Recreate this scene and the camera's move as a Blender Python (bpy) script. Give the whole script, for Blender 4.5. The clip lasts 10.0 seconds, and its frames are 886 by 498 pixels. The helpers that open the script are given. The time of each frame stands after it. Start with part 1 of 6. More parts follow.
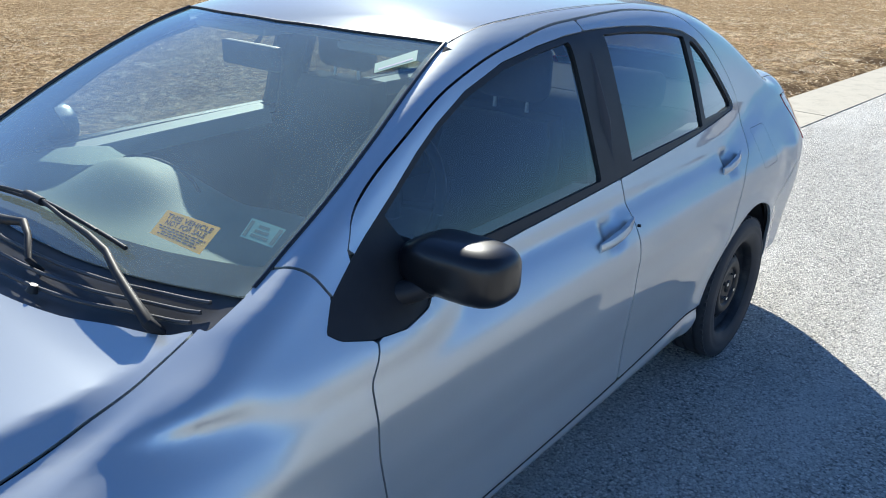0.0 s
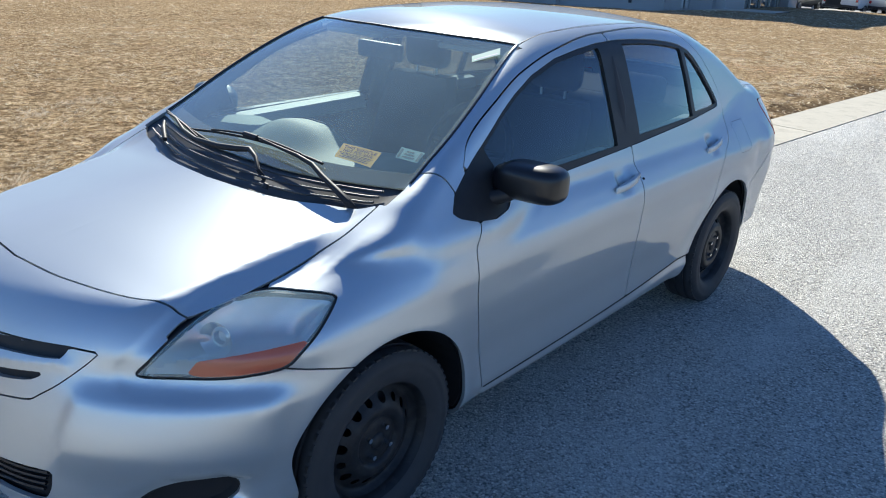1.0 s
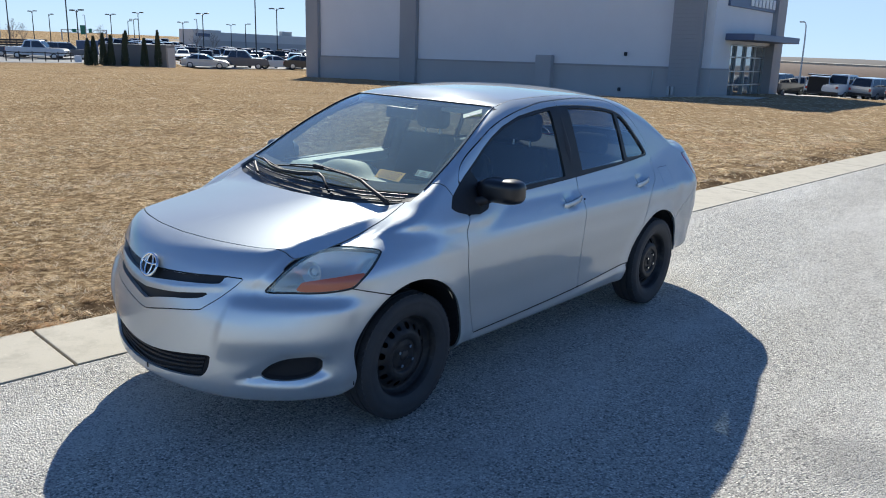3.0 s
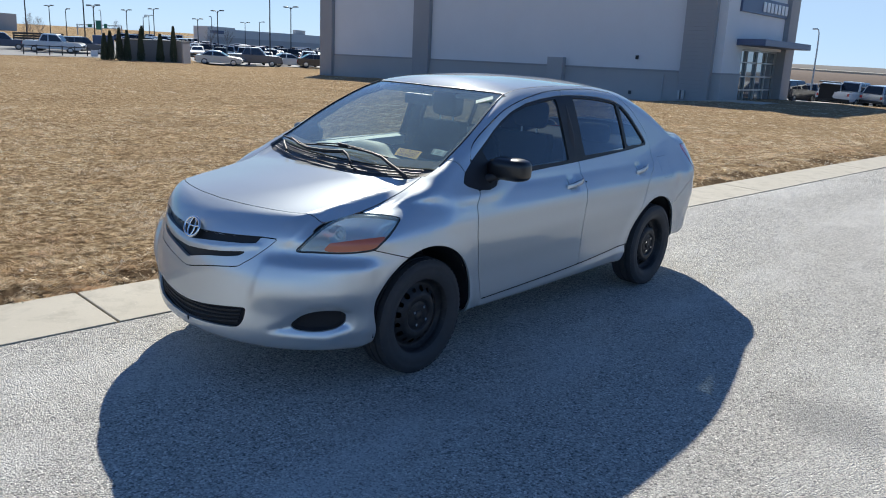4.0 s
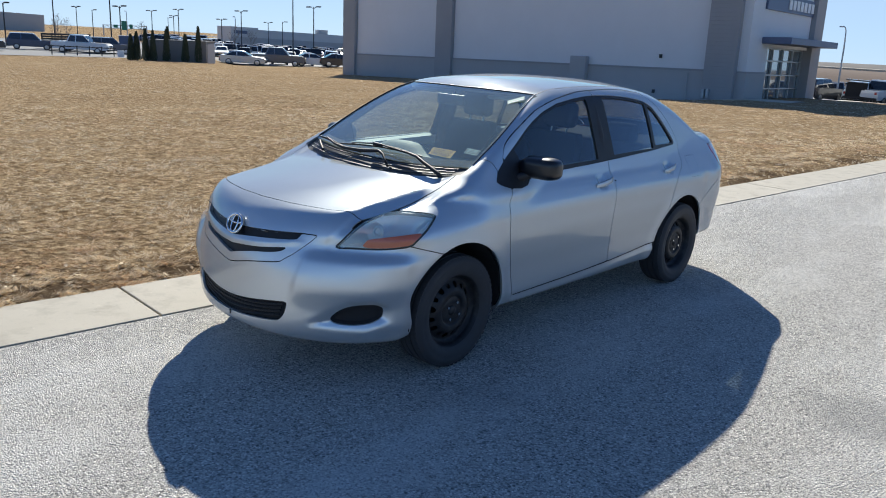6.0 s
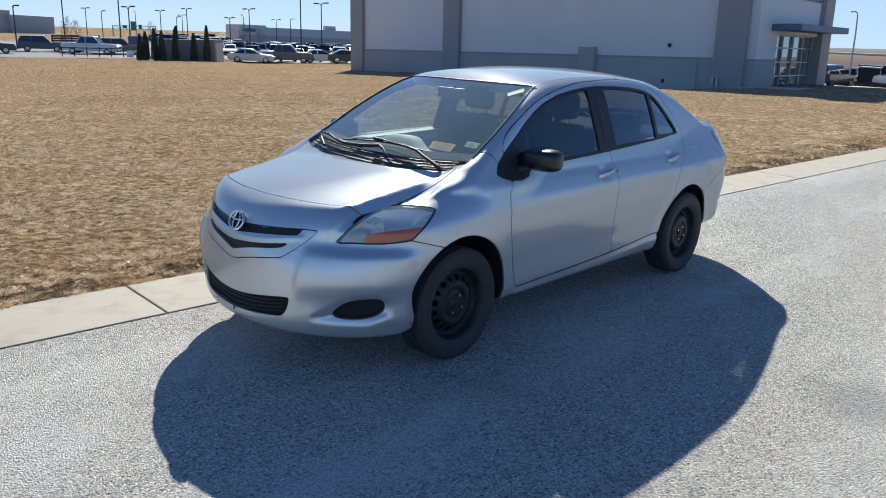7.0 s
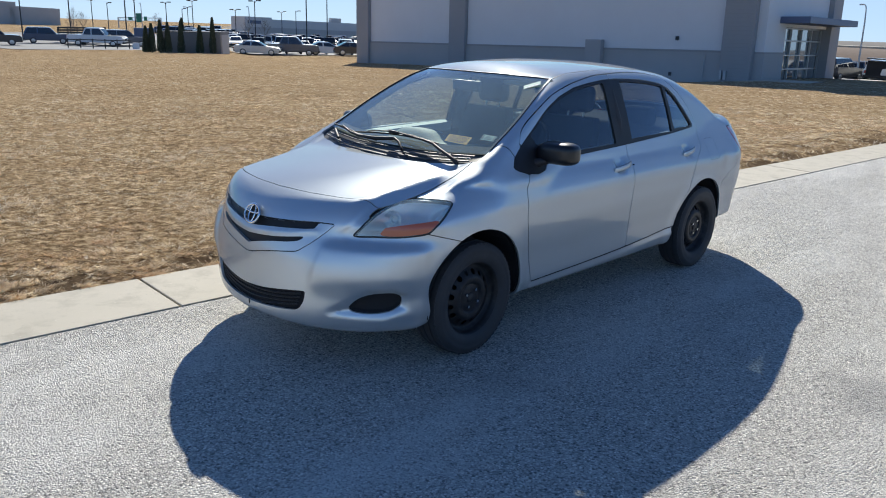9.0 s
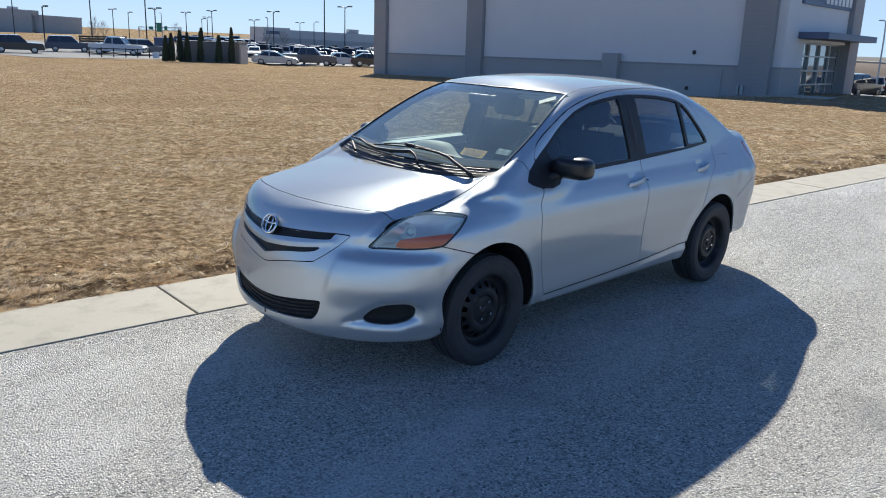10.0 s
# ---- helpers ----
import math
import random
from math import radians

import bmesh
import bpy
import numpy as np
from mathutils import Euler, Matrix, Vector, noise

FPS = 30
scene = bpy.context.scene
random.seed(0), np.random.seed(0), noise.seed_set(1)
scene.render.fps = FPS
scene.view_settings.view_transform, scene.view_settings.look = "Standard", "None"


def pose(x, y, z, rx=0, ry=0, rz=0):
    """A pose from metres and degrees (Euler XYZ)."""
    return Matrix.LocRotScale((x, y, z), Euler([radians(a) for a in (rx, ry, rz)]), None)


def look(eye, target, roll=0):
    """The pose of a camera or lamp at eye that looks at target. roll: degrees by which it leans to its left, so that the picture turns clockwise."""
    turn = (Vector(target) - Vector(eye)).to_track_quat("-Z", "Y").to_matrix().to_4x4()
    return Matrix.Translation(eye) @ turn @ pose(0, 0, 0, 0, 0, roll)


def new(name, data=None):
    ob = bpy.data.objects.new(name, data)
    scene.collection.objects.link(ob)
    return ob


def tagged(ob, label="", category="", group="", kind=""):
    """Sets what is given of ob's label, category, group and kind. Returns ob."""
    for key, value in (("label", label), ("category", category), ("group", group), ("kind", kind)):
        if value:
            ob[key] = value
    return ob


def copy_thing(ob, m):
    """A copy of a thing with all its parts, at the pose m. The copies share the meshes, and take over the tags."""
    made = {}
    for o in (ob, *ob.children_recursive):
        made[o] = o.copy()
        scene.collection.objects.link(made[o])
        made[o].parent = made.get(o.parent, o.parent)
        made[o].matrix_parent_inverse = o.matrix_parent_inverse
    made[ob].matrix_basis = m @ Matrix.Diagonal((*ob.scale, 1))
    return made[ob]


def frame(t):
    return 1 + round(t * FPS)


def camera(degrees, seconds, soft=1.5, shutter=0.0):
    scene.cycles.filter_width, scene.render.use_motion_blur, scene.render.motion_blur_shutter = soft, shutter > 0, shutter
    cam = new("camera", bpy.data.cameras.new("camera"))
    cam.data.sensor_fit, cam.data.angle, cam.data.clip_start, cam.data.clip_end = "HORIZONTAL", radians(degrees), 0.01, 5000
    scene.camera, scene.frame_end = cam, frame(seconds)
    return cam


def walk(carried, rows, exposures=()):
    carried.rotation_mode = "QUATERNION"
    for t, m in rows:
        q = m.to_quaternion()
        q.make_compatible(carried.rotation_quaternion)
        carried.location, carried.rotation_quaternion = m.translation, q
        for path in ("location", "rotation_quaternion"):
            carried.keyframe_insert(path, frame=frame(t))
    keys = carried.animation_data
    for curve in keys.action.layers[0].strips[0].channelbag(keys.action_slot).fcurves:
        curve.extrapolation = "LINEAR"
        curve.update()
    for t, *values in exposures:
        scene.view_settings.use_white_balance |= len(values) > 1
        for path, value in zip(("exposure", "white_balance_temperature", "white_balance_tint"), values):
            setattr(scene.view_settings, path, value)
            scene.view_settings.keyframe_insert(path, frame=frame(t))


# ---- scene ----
cam = camera(59.1, 10.0, soft=1.0)
PATH = [
    (0, (1.71, -0.594, 1.656), (0.549, 0.843, 0.891), 1.8),
    (0.4, (1.941, -0.973, 1.694), (0.73, 0.443, 0.966), 1.2),
    (0.5, (1.985, -1.06, 1.699), (0.775, 0.353, 0.962), 1.0),
    (1, (2.157, -1.483, 1.705), (0.973, -0.04, 0.987), 3.3),
    (1.5, (2.433, -1.824, 1.692), (1.194, -0.409, 1.012), 3.5),
    (2, (2.681, -2.14, 1.699), (1.455, -0.695, 1.058), 2.5),
    (2.5, (2.87, -2.405, 1.72), (1.654, -0.92, 1.157), 2.4),
    (2.7, (2.955, -2.465, 1.725), (1.724, -0.981, 1.195), 2.3),
    (3.8, (3.268, -2.807, 1.676), (2.01, -1.336, 1.171), 3.4),
    (4, (3.317, -2.871, 1.665), (2.061, -1.4, 1.157), 3.6),
    (4.5, (3.357, -2.965, 1.686), (2.108, -1.491, 1.172), 4.2),
    (5, (3.334, -3.001, 1.686), (2.08, -1.53, 1.173), 4.5),
    (5.5, (3.321, -3.006, 1.676), (2.045, -1.553, 1.165), 4.2),
    (7, (3.388, -2.968, 1.678), (2.074, -1.556, 1.149), 2.2),
    (7.5, (3.372, -2.972, 1.678), (2.061, -1.561, 1.141), 1.9),
    (8, (3.347, -2.972, 1.677), (2.039, -1.561, 1.133), 1.9),
    (8.5, (3.332, -2.98, 1.675), (2.023, -1.572, 1.126), 2.0),
    (9, (3.324, -2.989, 1.673), (2.005, -1.588, 1.126), 2.3),
    (9.5, (3.324, -2.991, 1.678), (1.991, -1.6, 1.14), 2.6),
    (10, (3.35, -3.018, 1.69), (2.0, -1.638, 1.169), 2.8),
]
walk(cam, [(t, look(eye, target, roll)) for t, eye, target, roll in PATH],
     exposures=[(0.0, 0.93, 5950, 7), (1.0, 0.85, 5950, 7), (2.5, 0.66, 6000, 8), (4.0, 0.50, 6050, 9), (10.0, 0.52, 6050, 9)])


# ---- daylight: a low winter sun ahead of the camera, clear sky ----
SUN_WAY = Vector((-1.12, 1.10, 1.0)).normalized()      # towards the sun
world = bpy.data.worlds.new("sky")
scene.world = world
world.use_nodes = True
sky = world.node_tree.nodes.new("ShaderNodeTexSky")
sky.sky_type, sky.sun_disc = "NISHITA", False
sky.sun_elevation = math.asin(SUN_WAY.z)
sky.sun_rotation = math.atan2(SUN_WAY.x, SUN_WAY.y)
sky.air_density, sky.dust_density, sky.ozone_density = 0.75, 0.0, 5.5
sky.altitude = 2500
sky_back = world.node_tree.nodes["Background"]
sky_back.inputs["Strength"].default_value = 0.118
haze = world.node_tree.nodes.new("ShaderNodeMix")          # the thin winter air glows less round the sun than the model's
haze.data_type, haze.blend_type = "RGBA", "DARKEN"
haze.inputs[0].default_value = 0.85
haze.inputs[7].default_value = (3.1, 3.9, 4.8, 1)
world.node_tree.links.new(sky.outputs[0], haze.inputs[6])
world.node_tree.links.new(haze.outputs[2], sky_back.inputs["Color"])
sun = new("sun", bpy.data.lights.new("sun", "SUN"))
sun.data.energy, sun.data.angle, sun.data.color = 5.0, radians(0.53), (1.0, 0.915, 0.76)
sun.matrix_world = look(SUN_WAY * 60, (0, 0, 0))


# ---- materials ----
def shader(name, colour, rough=0.5, metal=0.0, coat=0.0, spec=0.5):
    m = bpy.data.materials.new(name)
    m.use_nodes = True
    b = m.node_tree.nodes["Principled BSDF"]
    b.inputs["Base Color"].default_value = (*colour, 1)
    b.inputs["Roughness"].default_value = rough
    b.inputs["Metallic"].default_value = metal
    b.inputs["Coat Weight"].default_value = coat
    b.inputs["Coat Roughness"].default_value = 0.04
    b.inputs["Specular IOR Level"].default_value = spec
    return m


def node(m, kind, **values):
    n = m.node_tree.nodes.new(kind)
    for k, v in values.items():
        n.inputs[k].default_value = v
    return n


def wire(m, a, b):
    m.node_tree.links.new(a, b)


def spot_of(m, scale=1.0):
    """Object coordinates, in metres, times scale."""
    t = node(m, "ShaderNodeTexCoord")
    if scale == 1.0:
        return t.outputs["Object"]
    v = m.node_tree.nodes.new("ShaderNodeVectorMath")
    v.operation = "SCALE"
    wire(m, t.outputs["Object"], v.inputs[0])
    v.inputs["Scale"].default_value = scale
    return v.outputs[0]


def noise_of(m, scale, detail=4.0, rough=0.55, vector=None):
    n = node(m, "ShaderNodeTexNoise", Scale=scale, Detail=detail, Roughness=rough)
    wire(m, vector or spot_of(m), n.inputs["Vector"])
    return n.outputs["Fac"]


def ramp(m, fac, *stops):
    r = m.node_tree.nodes.new("ShaderNodeValToRGB")
    e = r.color_ramp.elements
    while len(e) < len(stops):
        e.new(0.5)
    for s, (at, c) in zip(e, stops):
        s.position, s.color = at, ((*c, 1) if isinstance(c, tuple) else (c, c, c, 1))
    wire(m, fac, r.inputs["Fac"])
    return r.outputs["Color"]


def blend(m, fac, a, b, mode="MIX"):
    n = m.node_tree.nodes.new("ShaderNodeMix")
    n.data_type, n.blend_type = "RGBA", mode
    if isinstance(fac, (int, float)):
        n.inputs[0].default_value = fac
    else:
        wire(m, fac, n.inputs[0])
    for sock, v in ((n.inputs[6], a), (n.inputs[7], b)):
        if isinstance(v, tuple):
            sock.default_value = (*v, 1)
        else:
            wire(m, v, sock)
    return n.outputs[2]


def bump(m, height, strength=0.3, distance=0.01):
    b = node(m, "ShaderNodeBump", Strength=strength, Distance=distance)
    wire(m, height, b.inputs["Height"])
    wire(m, b.outputs[0], m.node_tree.nodes["Principled BSDF"].inputs["Normal"])


def paint_on(m, colour=None, rough=None):
    b = m.node_tree.nodes["Principled BSDF"]
    if colour is not None:
        wire(m, colour, b.inputs["Base Color"])
    if rough is not None:
        wire(m, rough, b.inputs["Roughness"])


def car_paint(name, colour, metal=0.75, rough=0.42):
    m = shader(name, colour, rough, metal, coat=1.0)
    big = noise_of(m, 2.2, 4)
    fine = noise_of(m, 900, 2)
    dust = ramp(m, big, (0.3, 0.0), (0.75, 1.0))
    c = blend(m, fine, tuple(v * 0.86 for v in colour), tuple(min(1, v * 1.12) for v in colour))
    paint_on(m, blend(m, dust, c, tuple(v * 0.93 for v in colour)), ramp(m, big, (0.3, rough - 0.03), (0.8, rough + 0.07)))
    return m


SILVER = car_paint("silver_paint", (0.405, 0.425, 0.425), 0.0, 0.45)
SILVER.node_tree.nodes["Principled BSDF"].inputs["Specular IOR Level"].default_value = 0.0
SILVER.node_tree.nodes["Principled BSDF"].inputs["Coat Roughness"].default_value = 0.03
SILVER.node_tree.nodes["Principled BSDF"].inputs["Coat IOR"].default_value = 1.6
# metal flakes lie under clear lacquer, which bends grazing light down onto them: their gloss is strong face on and weak along the skin
_face = node(SILVER, "ShaderNodeLayerWeight", Blend=0.5)
_flake = node(SILVER, "ShaderNodeMapRange")
wire(SILVER, _face.outputs["Facing"], _flake.inputs["Value"])
for _k, _v in (("From Min", 0.22), ("From Max", 0.69), ("To Min", 0.82), ("To Max", 0.02)):
    _flake.inputs[_k].default_value = _v
_metal = node(SILVER, "ShaderNodeBsdfPrincipled", Metallic=1.0, Roughness=0.43)
_metal.inputs["Base Color"].default_value = (0.715, 0.77, 0.80, 1)
_metal.inputs["Coat Weight"].default_value, _metal.inputs["Coat Roughness"].default_value, _metal.inputs["Coat IOR"].default_value = 1.0, 0.03, 1.6
_layers = node(SILVER, "ShaderNodeMixShader")
wire(SILVER, _flake.outputs[0], _layers.inputs[0])
wire(SILVER, SILVER.node_tree.nodes["Principled BSDF"].outputs[0], _layers.inputs[1])
wire(SILVER, _metal.outputs[0], _layers.inputs[2])
wire(SILVER, _layers.outputs[0], SILVER.node_tree.nodes["Material Output"].inputs[0])
WIPER = shader("wiper_black", (0.022, 0.022, 0.024), 0.55, spec=0.3)
COWL = shader("weathered_black_plastic", (0.05, 0.05, 0.052), 0.42)
paint_on(COWL, blend(COWL, noise_of(COWL, 16, 5), (0.030, 0.030, 0.032), (0.075, 0.075, 0.078)))
MIRROR_BLACK = shader("mirror_black", (0.008, 0.008, 0.010), 0.34, coat=0.25)
BLACK_TRIM = shader("black_trim", (0.018, 0.018, 0.02), 0.5, spec=0.35)
paint_on(BLACK_TRIM, blend(BLACK_TRIM, noise_of(BLACK_TRIM, 14, 5), (0.012, 0.012, 0.014), (0.034, 0.034, 0.036)))
SEAL = shader("glossy_seal", (0.015, 0.015, 0.017), 0.22, coat=0.5)
SHELL = shader("unlit_black", (0.014, 0.014, 0.016), 0.8)
RUBBER = shader("tyre_rubber", (0.03, 0.03, 0.031), 0.7)
paint_on(RUBBER, blend(RUBBER, noise_of(RUBBER, 18, 5), (0.026, 0.027, 0.030), (0.052, 0.052, 0.054)))
STEEL = shader("black_steel", (0.018, 0.018, 0.02), 0.5, 0.3)
paint_on(STEEL, blend(STEEL, ramp(STEEL, noise_of(STEEL, 25, 5), (0.45, 0.0), (0.75, 1.0)), (0.020, 0.020, 0.022), (0.050, 0.047, 0.044)))
CHROME = shader("chrome", (0.78, 0.79, 0.80), 0.12, 1.0)
SATIN = shader("satin_metal", (0.55, 0.56, 0.58), 0.3, 1.0)
DASH = shader("grey_vinyl", (0.13, 0.185, 0.165), 0.7)
bump(DASH, noise_of(DASH, 300, 2), 0.15, 0.002)
CLOTH = shader("charcoal_cloth", (0.055, 0.057, 0.062), 0.95)
bump(CLOTH, noise_of(CLOTH, 400, 2), 0.3, 0.002)
PALE_TRIM = shader("pale_trim", (0.42, 0.42, 0.39), 0.6)
HEADLINER = shader("headliner", (0.33, 0.33, 0.31), 0.9)


def pane(name, tint, rough=0.01, gain=1.0, haze=0.0):
    """Window glass: clear with a tint, a mirror that grows at grazing angles, and a film of dust."""
    m = bpy.data.materials.new(name)
    m.use_nodes = True
    m.node_tree.nodes.clear()
    out = node(m, "ShaderNodeOutputMaterial")
    clear = node(m, "ShaderNodeBsdfTransparent", Color=(*tint, 1))
    gloss = node(m, "ShaderNodeBsdfGlossy", Color=(0.95, 0.97, 1, 1), Roughness=rough)
    edge = node(m, "ShaderNodeLayerWeight", Blend=0.5)
    power = m.node_tree.nodes.new("ShaderNodeMath")
    power.operation = "POWER"
    wire(m, edge.outputs["Facing"], power.inputs[0])
    power.inputs[1].default_value = 4.0
    k = m.node_tree.nodes.new("ShaderNodeMath")
    k.operation, k.use_clamp = "MULTIPLY_ADD", True
    wire(m, power.outputs[0], k.inputs[0])
    k.inputs[1].default_value, k.inputs[2].default_value = 0.9 * gain, 0.045 * gain
    mix = node(m, "ShaderNodeMixShader")
    wire(m, k.outputs[0], mix.inputs[0])
    body = clear.outputs[0]
    if haze:
        dust = node(m, "ShaderNodeBsdfDiffuse", Color=(0.62, 0.78, 0.74, 1))
        film = node(m, "ShaderNodeMixShader")
        wire(m, ramp(m, noise_of(m, 3.0, 6, 0.65), (0.3, haze * 0.75), (0.8, haze * 1.35)), film.inputs[0])
        wire(m, clear.outputs[0], film.inputs[1])
        wire(m, dust.outputs[0], film.inputs[2])
        body = film.outputs[0]
    wire(m, body, mix.inputs[1])
    wire(m, gloss.outputs[0], mix.inputs[2])
    wire(m, mix.outputs[0], out.inputs[0])
    return m


WINDSHIELD = pane("windshield_glass", (0.76, 0.88, 0.84), 0.012, 1.25, 0.23)
SIDE_GLASS = pane("side_glass", (0.62, 0.68, 0.68), 0.01, 1.3, 0.015)
DARK_GLASS = pane("rear_glass", (0.34, 0.39, 0.41), 0.01, 1.5, 0.012)
LAMP_GLASS = pane("lamp_glass", (0.90, 0.94, 0.95), 0.04, 1.3, 0.27)
AMBER = shader("amber_lens", (0.50, 0.12, 0.055), 0.3, coat=1.0)
RED_LENS = shader("red_lens", (0.40, 0.02, 0.02), 0.2, coat=1.0)
REFLECTOR = shader("lamp_reflector", (0.80, 0.82, 0.83), 0.3, 0.7)
ORANGE_PAPER = shader("orange_paper", (0.95, 0.50, 0.03), 0.7)
INK = shader("dark_ink", (0.07, 0.012, 0.006), 0.7)
TEAL_PAPER = shader("teal_paper", (0.10, 0.31, 0.34), 0.6)
PALE_PAPER = shader("pale_green_paper", (0.42, 0.66, 0.52), 0.6)
DARK_INK = shader("teal_ink", (0.02, 0.09, 0.11), 0.7)

# ground and building materials
ASPHALT = shader("worn_asphalt", (0.3, 0.3, 0.3), 0.88)
_p = spot_of(ASPHALT)
_stone = node(ASPHALT, "ShaderNodeTexVoronoi", Scale=118.0, Randomness=1.0)
wire(ASPHALT, _p, _stone.inputs["Vector"])
_tone = ramp(ASPHALT, _stone.outputs["Color"], (0.08, (0.22, 0.212, 0.197)), (0.34, (0.48, 0.458, 0.412)), (0.70, (0.64, 0.61, 0.548)), (0.93, (0.93, 0.89, 0.815)))
# a scatter of larger pale chips and of dark ones
_chip = node(ASPHALT, "ShaderNodeTexVoronoi", Scale=46.0, Randomness=1.0)
wire(ASPHALT, _p, _chip.inputs["Vector"])
_near_chip = ramp(ASPHALT, _chip.outputs["Distance"], (0.20, 1.0), (0.40, 0.0))
_pick = ramp(ASPHALT, _chip.outputs["Color"], (0.60, 0.0), (0.64, 0.85))
_pick_dark = ramp(ASPHALT, _chip.outputs["Color"], (0.29, 0.85), (0.32, 0.0))
_tone = blend(ASPHALT, blend(ASPHALT, 1.0, _near_chip, _pick, "MULTIPLY"), _tone, (0.80, 0.77, 0.70))
_tone = blend(ASPHALT, blend(ASPHALT, 1.0, _near_chip, _pick_dark, "MULTIPLY"), _tone, (0.11, 0.106, 0.10))
# dry pale scuffs drawn out along the road, and darker worn ground between them
_stretch = node(ASPHALT, "ShaderNodeMapping", Scale=(1.0, 0.34, 1.0), Rotation=(0, 0, 0.9))
wire(ASPHALT, _p, _stretch.inputs["Vector"])
_wear = ramp(ASPHALT, noise_of(ASPHALT, 1.0, 8, 0.68, _stretch.outputs[0]), (0.47, 0.0), (0.60, 0.95))
_tone = blend(ASPHALT, _wear, _tone, blend(ASPHALT, 0.62, _tone, (0.76, 0.735, 0.68)))
_dark = ramp(ASPHALT, noise_of(ASPHALT, 1.3, 7, 0.7), (0.55, 0.0), (0.72, 0.5))
_tone = blend(ASPHALT, _dark, _tone, blend(ASPHALT, 0.55, _tone, (0.20, 0.193, 0.182)))
# an old oil stain
_oil = node(ASPHALT, "ShaderNodeMapping", Location=(-2.54, -1.08, 0.0))
wire(ASPHALT, _p, _oil.inputs["Vector"])
_size = node(ASPHALT, "ShaderNodeVectorMath")
_size.operation = "LENGTH"
wire(ASPHALT, _oil.outputs[0], _size.inputs[0])
_edge = node(ASPHALT, "ShaderNodeMath")
_edge.operation = "MULTIPLY_ADD"
wire(ASPHALT, noise_of(ASPHALT, 5.0, 5, 0.6), _edge.inputs[0])
_edge.inputs[1].default_value = 0.30
wire(ASPHALT, _size.outputs["Value"], _edge.inputs[2])
_tone = blend(ASPHALT, ramp(ASPHALT, _edge.outputs[0], (0.30, 0.42), (0.52, 0.0)), _tone, (0.20, 0.195, 0.185))
_pit = ramp(ASPHALT, _stone.outputs["Distance"], (0.62, 0.0), (0.80, 0.5))
paint_on(ASPHALT, blend(ASPHALT, _pit, _tone, (0.10, 0.095, 0.088)))
_peak = node(ASPHALT, "ShaderNodeMath")
_peak.operation = "SUBTRACT"
wire(ASPHALT, noise_of(ASPHALT, 140, 4, 0.7), _peak.inputs[0])
wire(ASPHALT, _stone.outputs["Distance"], _peak.inputs[1])
bump(ASPHALT, _peak.outputs[0], 0.9, 0.013)

CONCRETE = shader("pale_concrete", (0.52, 0.50, 0.45), 0.85)
_c = blend(CONCRETE, noise_of(CONCRETE, 1.6, 6), (0.41, 0.375, 0.30), (0.52, 0.475, 0.385))
_c = blend(CONCRETE, ramp(CONCRETE, noise_of(CONCRETE, 130, 3), (0.62, 0.0), (0.72, 1.0)), _c, (0.30, 0.28, 0.25))
_c = blend(CONCRETE, ramp(CONCRETE, noise_of(CONCRETE, 4.5, 7, 0.7), (0.50, 0.0), (0.66, 0.55)), _c, (0.30, 0.27, 0.215))
_c = blend(CONCRETE, ramp(CONCRETE, noise_of(CONCRETE, 38, 4, 0.6), (0.66, 0.0), (0.72, 0.7)), _c, (0.60, 0.55, 0.46))
paint_on(CONCRETE, _c)
bump(CONCRETE, noise_of(CONCRETE, 160, 4), 0.25, 0.003)

TURF = shader("dormant_turf", (0.3, 0.2, 0.1), 1.0, spec=0.0)
_t1 = blend(TURF, ramp(TURF, noise_of(TURF, 0.22, 6, 0.6), (0.35, 0.0), (0.68, 1.0)), (0.37, 0.25, 0.135), (0.56, 0.41, 0.24))
# the dark gaps between tufts are put into the turf colour by noise
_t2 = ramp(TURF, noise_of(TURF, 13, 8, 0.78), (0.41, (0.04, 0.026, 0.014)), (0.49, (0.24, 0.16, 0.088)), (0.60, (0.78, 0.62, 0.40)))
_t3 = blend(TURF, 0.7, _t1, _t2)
_turn = node(TURF, "ShaderNodeMapping", Rotation=(0, 0, 0.0703))
wire(TURF, spot_of(TURF), _turn.inputs["Vector"])
_axis = node(TURF, "ShaderNodeSeparateXYZ")
wire(TURF, _turn.outputs[0], _axis.inputs[0])
_near = node(TURF, "ShaderNodeMapRange")
wire(TURF, _axis.outputs["X"], _near.inputs["Value"])
for _k, _v in (("From Min", -2.9), ("From Max", -1.25), ("To Min", 0.0), ("To Max", 0.17)):
    _near.inputs[_k].default_value = _v
_sum = node(TURF, "ShaderNodeMath")
wire(TURF, noise_of(TURF, 1.5, 6, 0.68), _sum.inputs[0])
wire(TURF, _near.outputs[0], _sum.inputs[1])
_bare = ramp(TURF, _sum.outputs[0], (0.60, 0.0), (0.72, 0.85))
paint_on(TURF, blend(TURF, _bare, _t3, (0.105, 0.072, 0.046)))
bump(TURF, noise_of(TURF, 19, 7, 0.75), 1.0, 0.06)

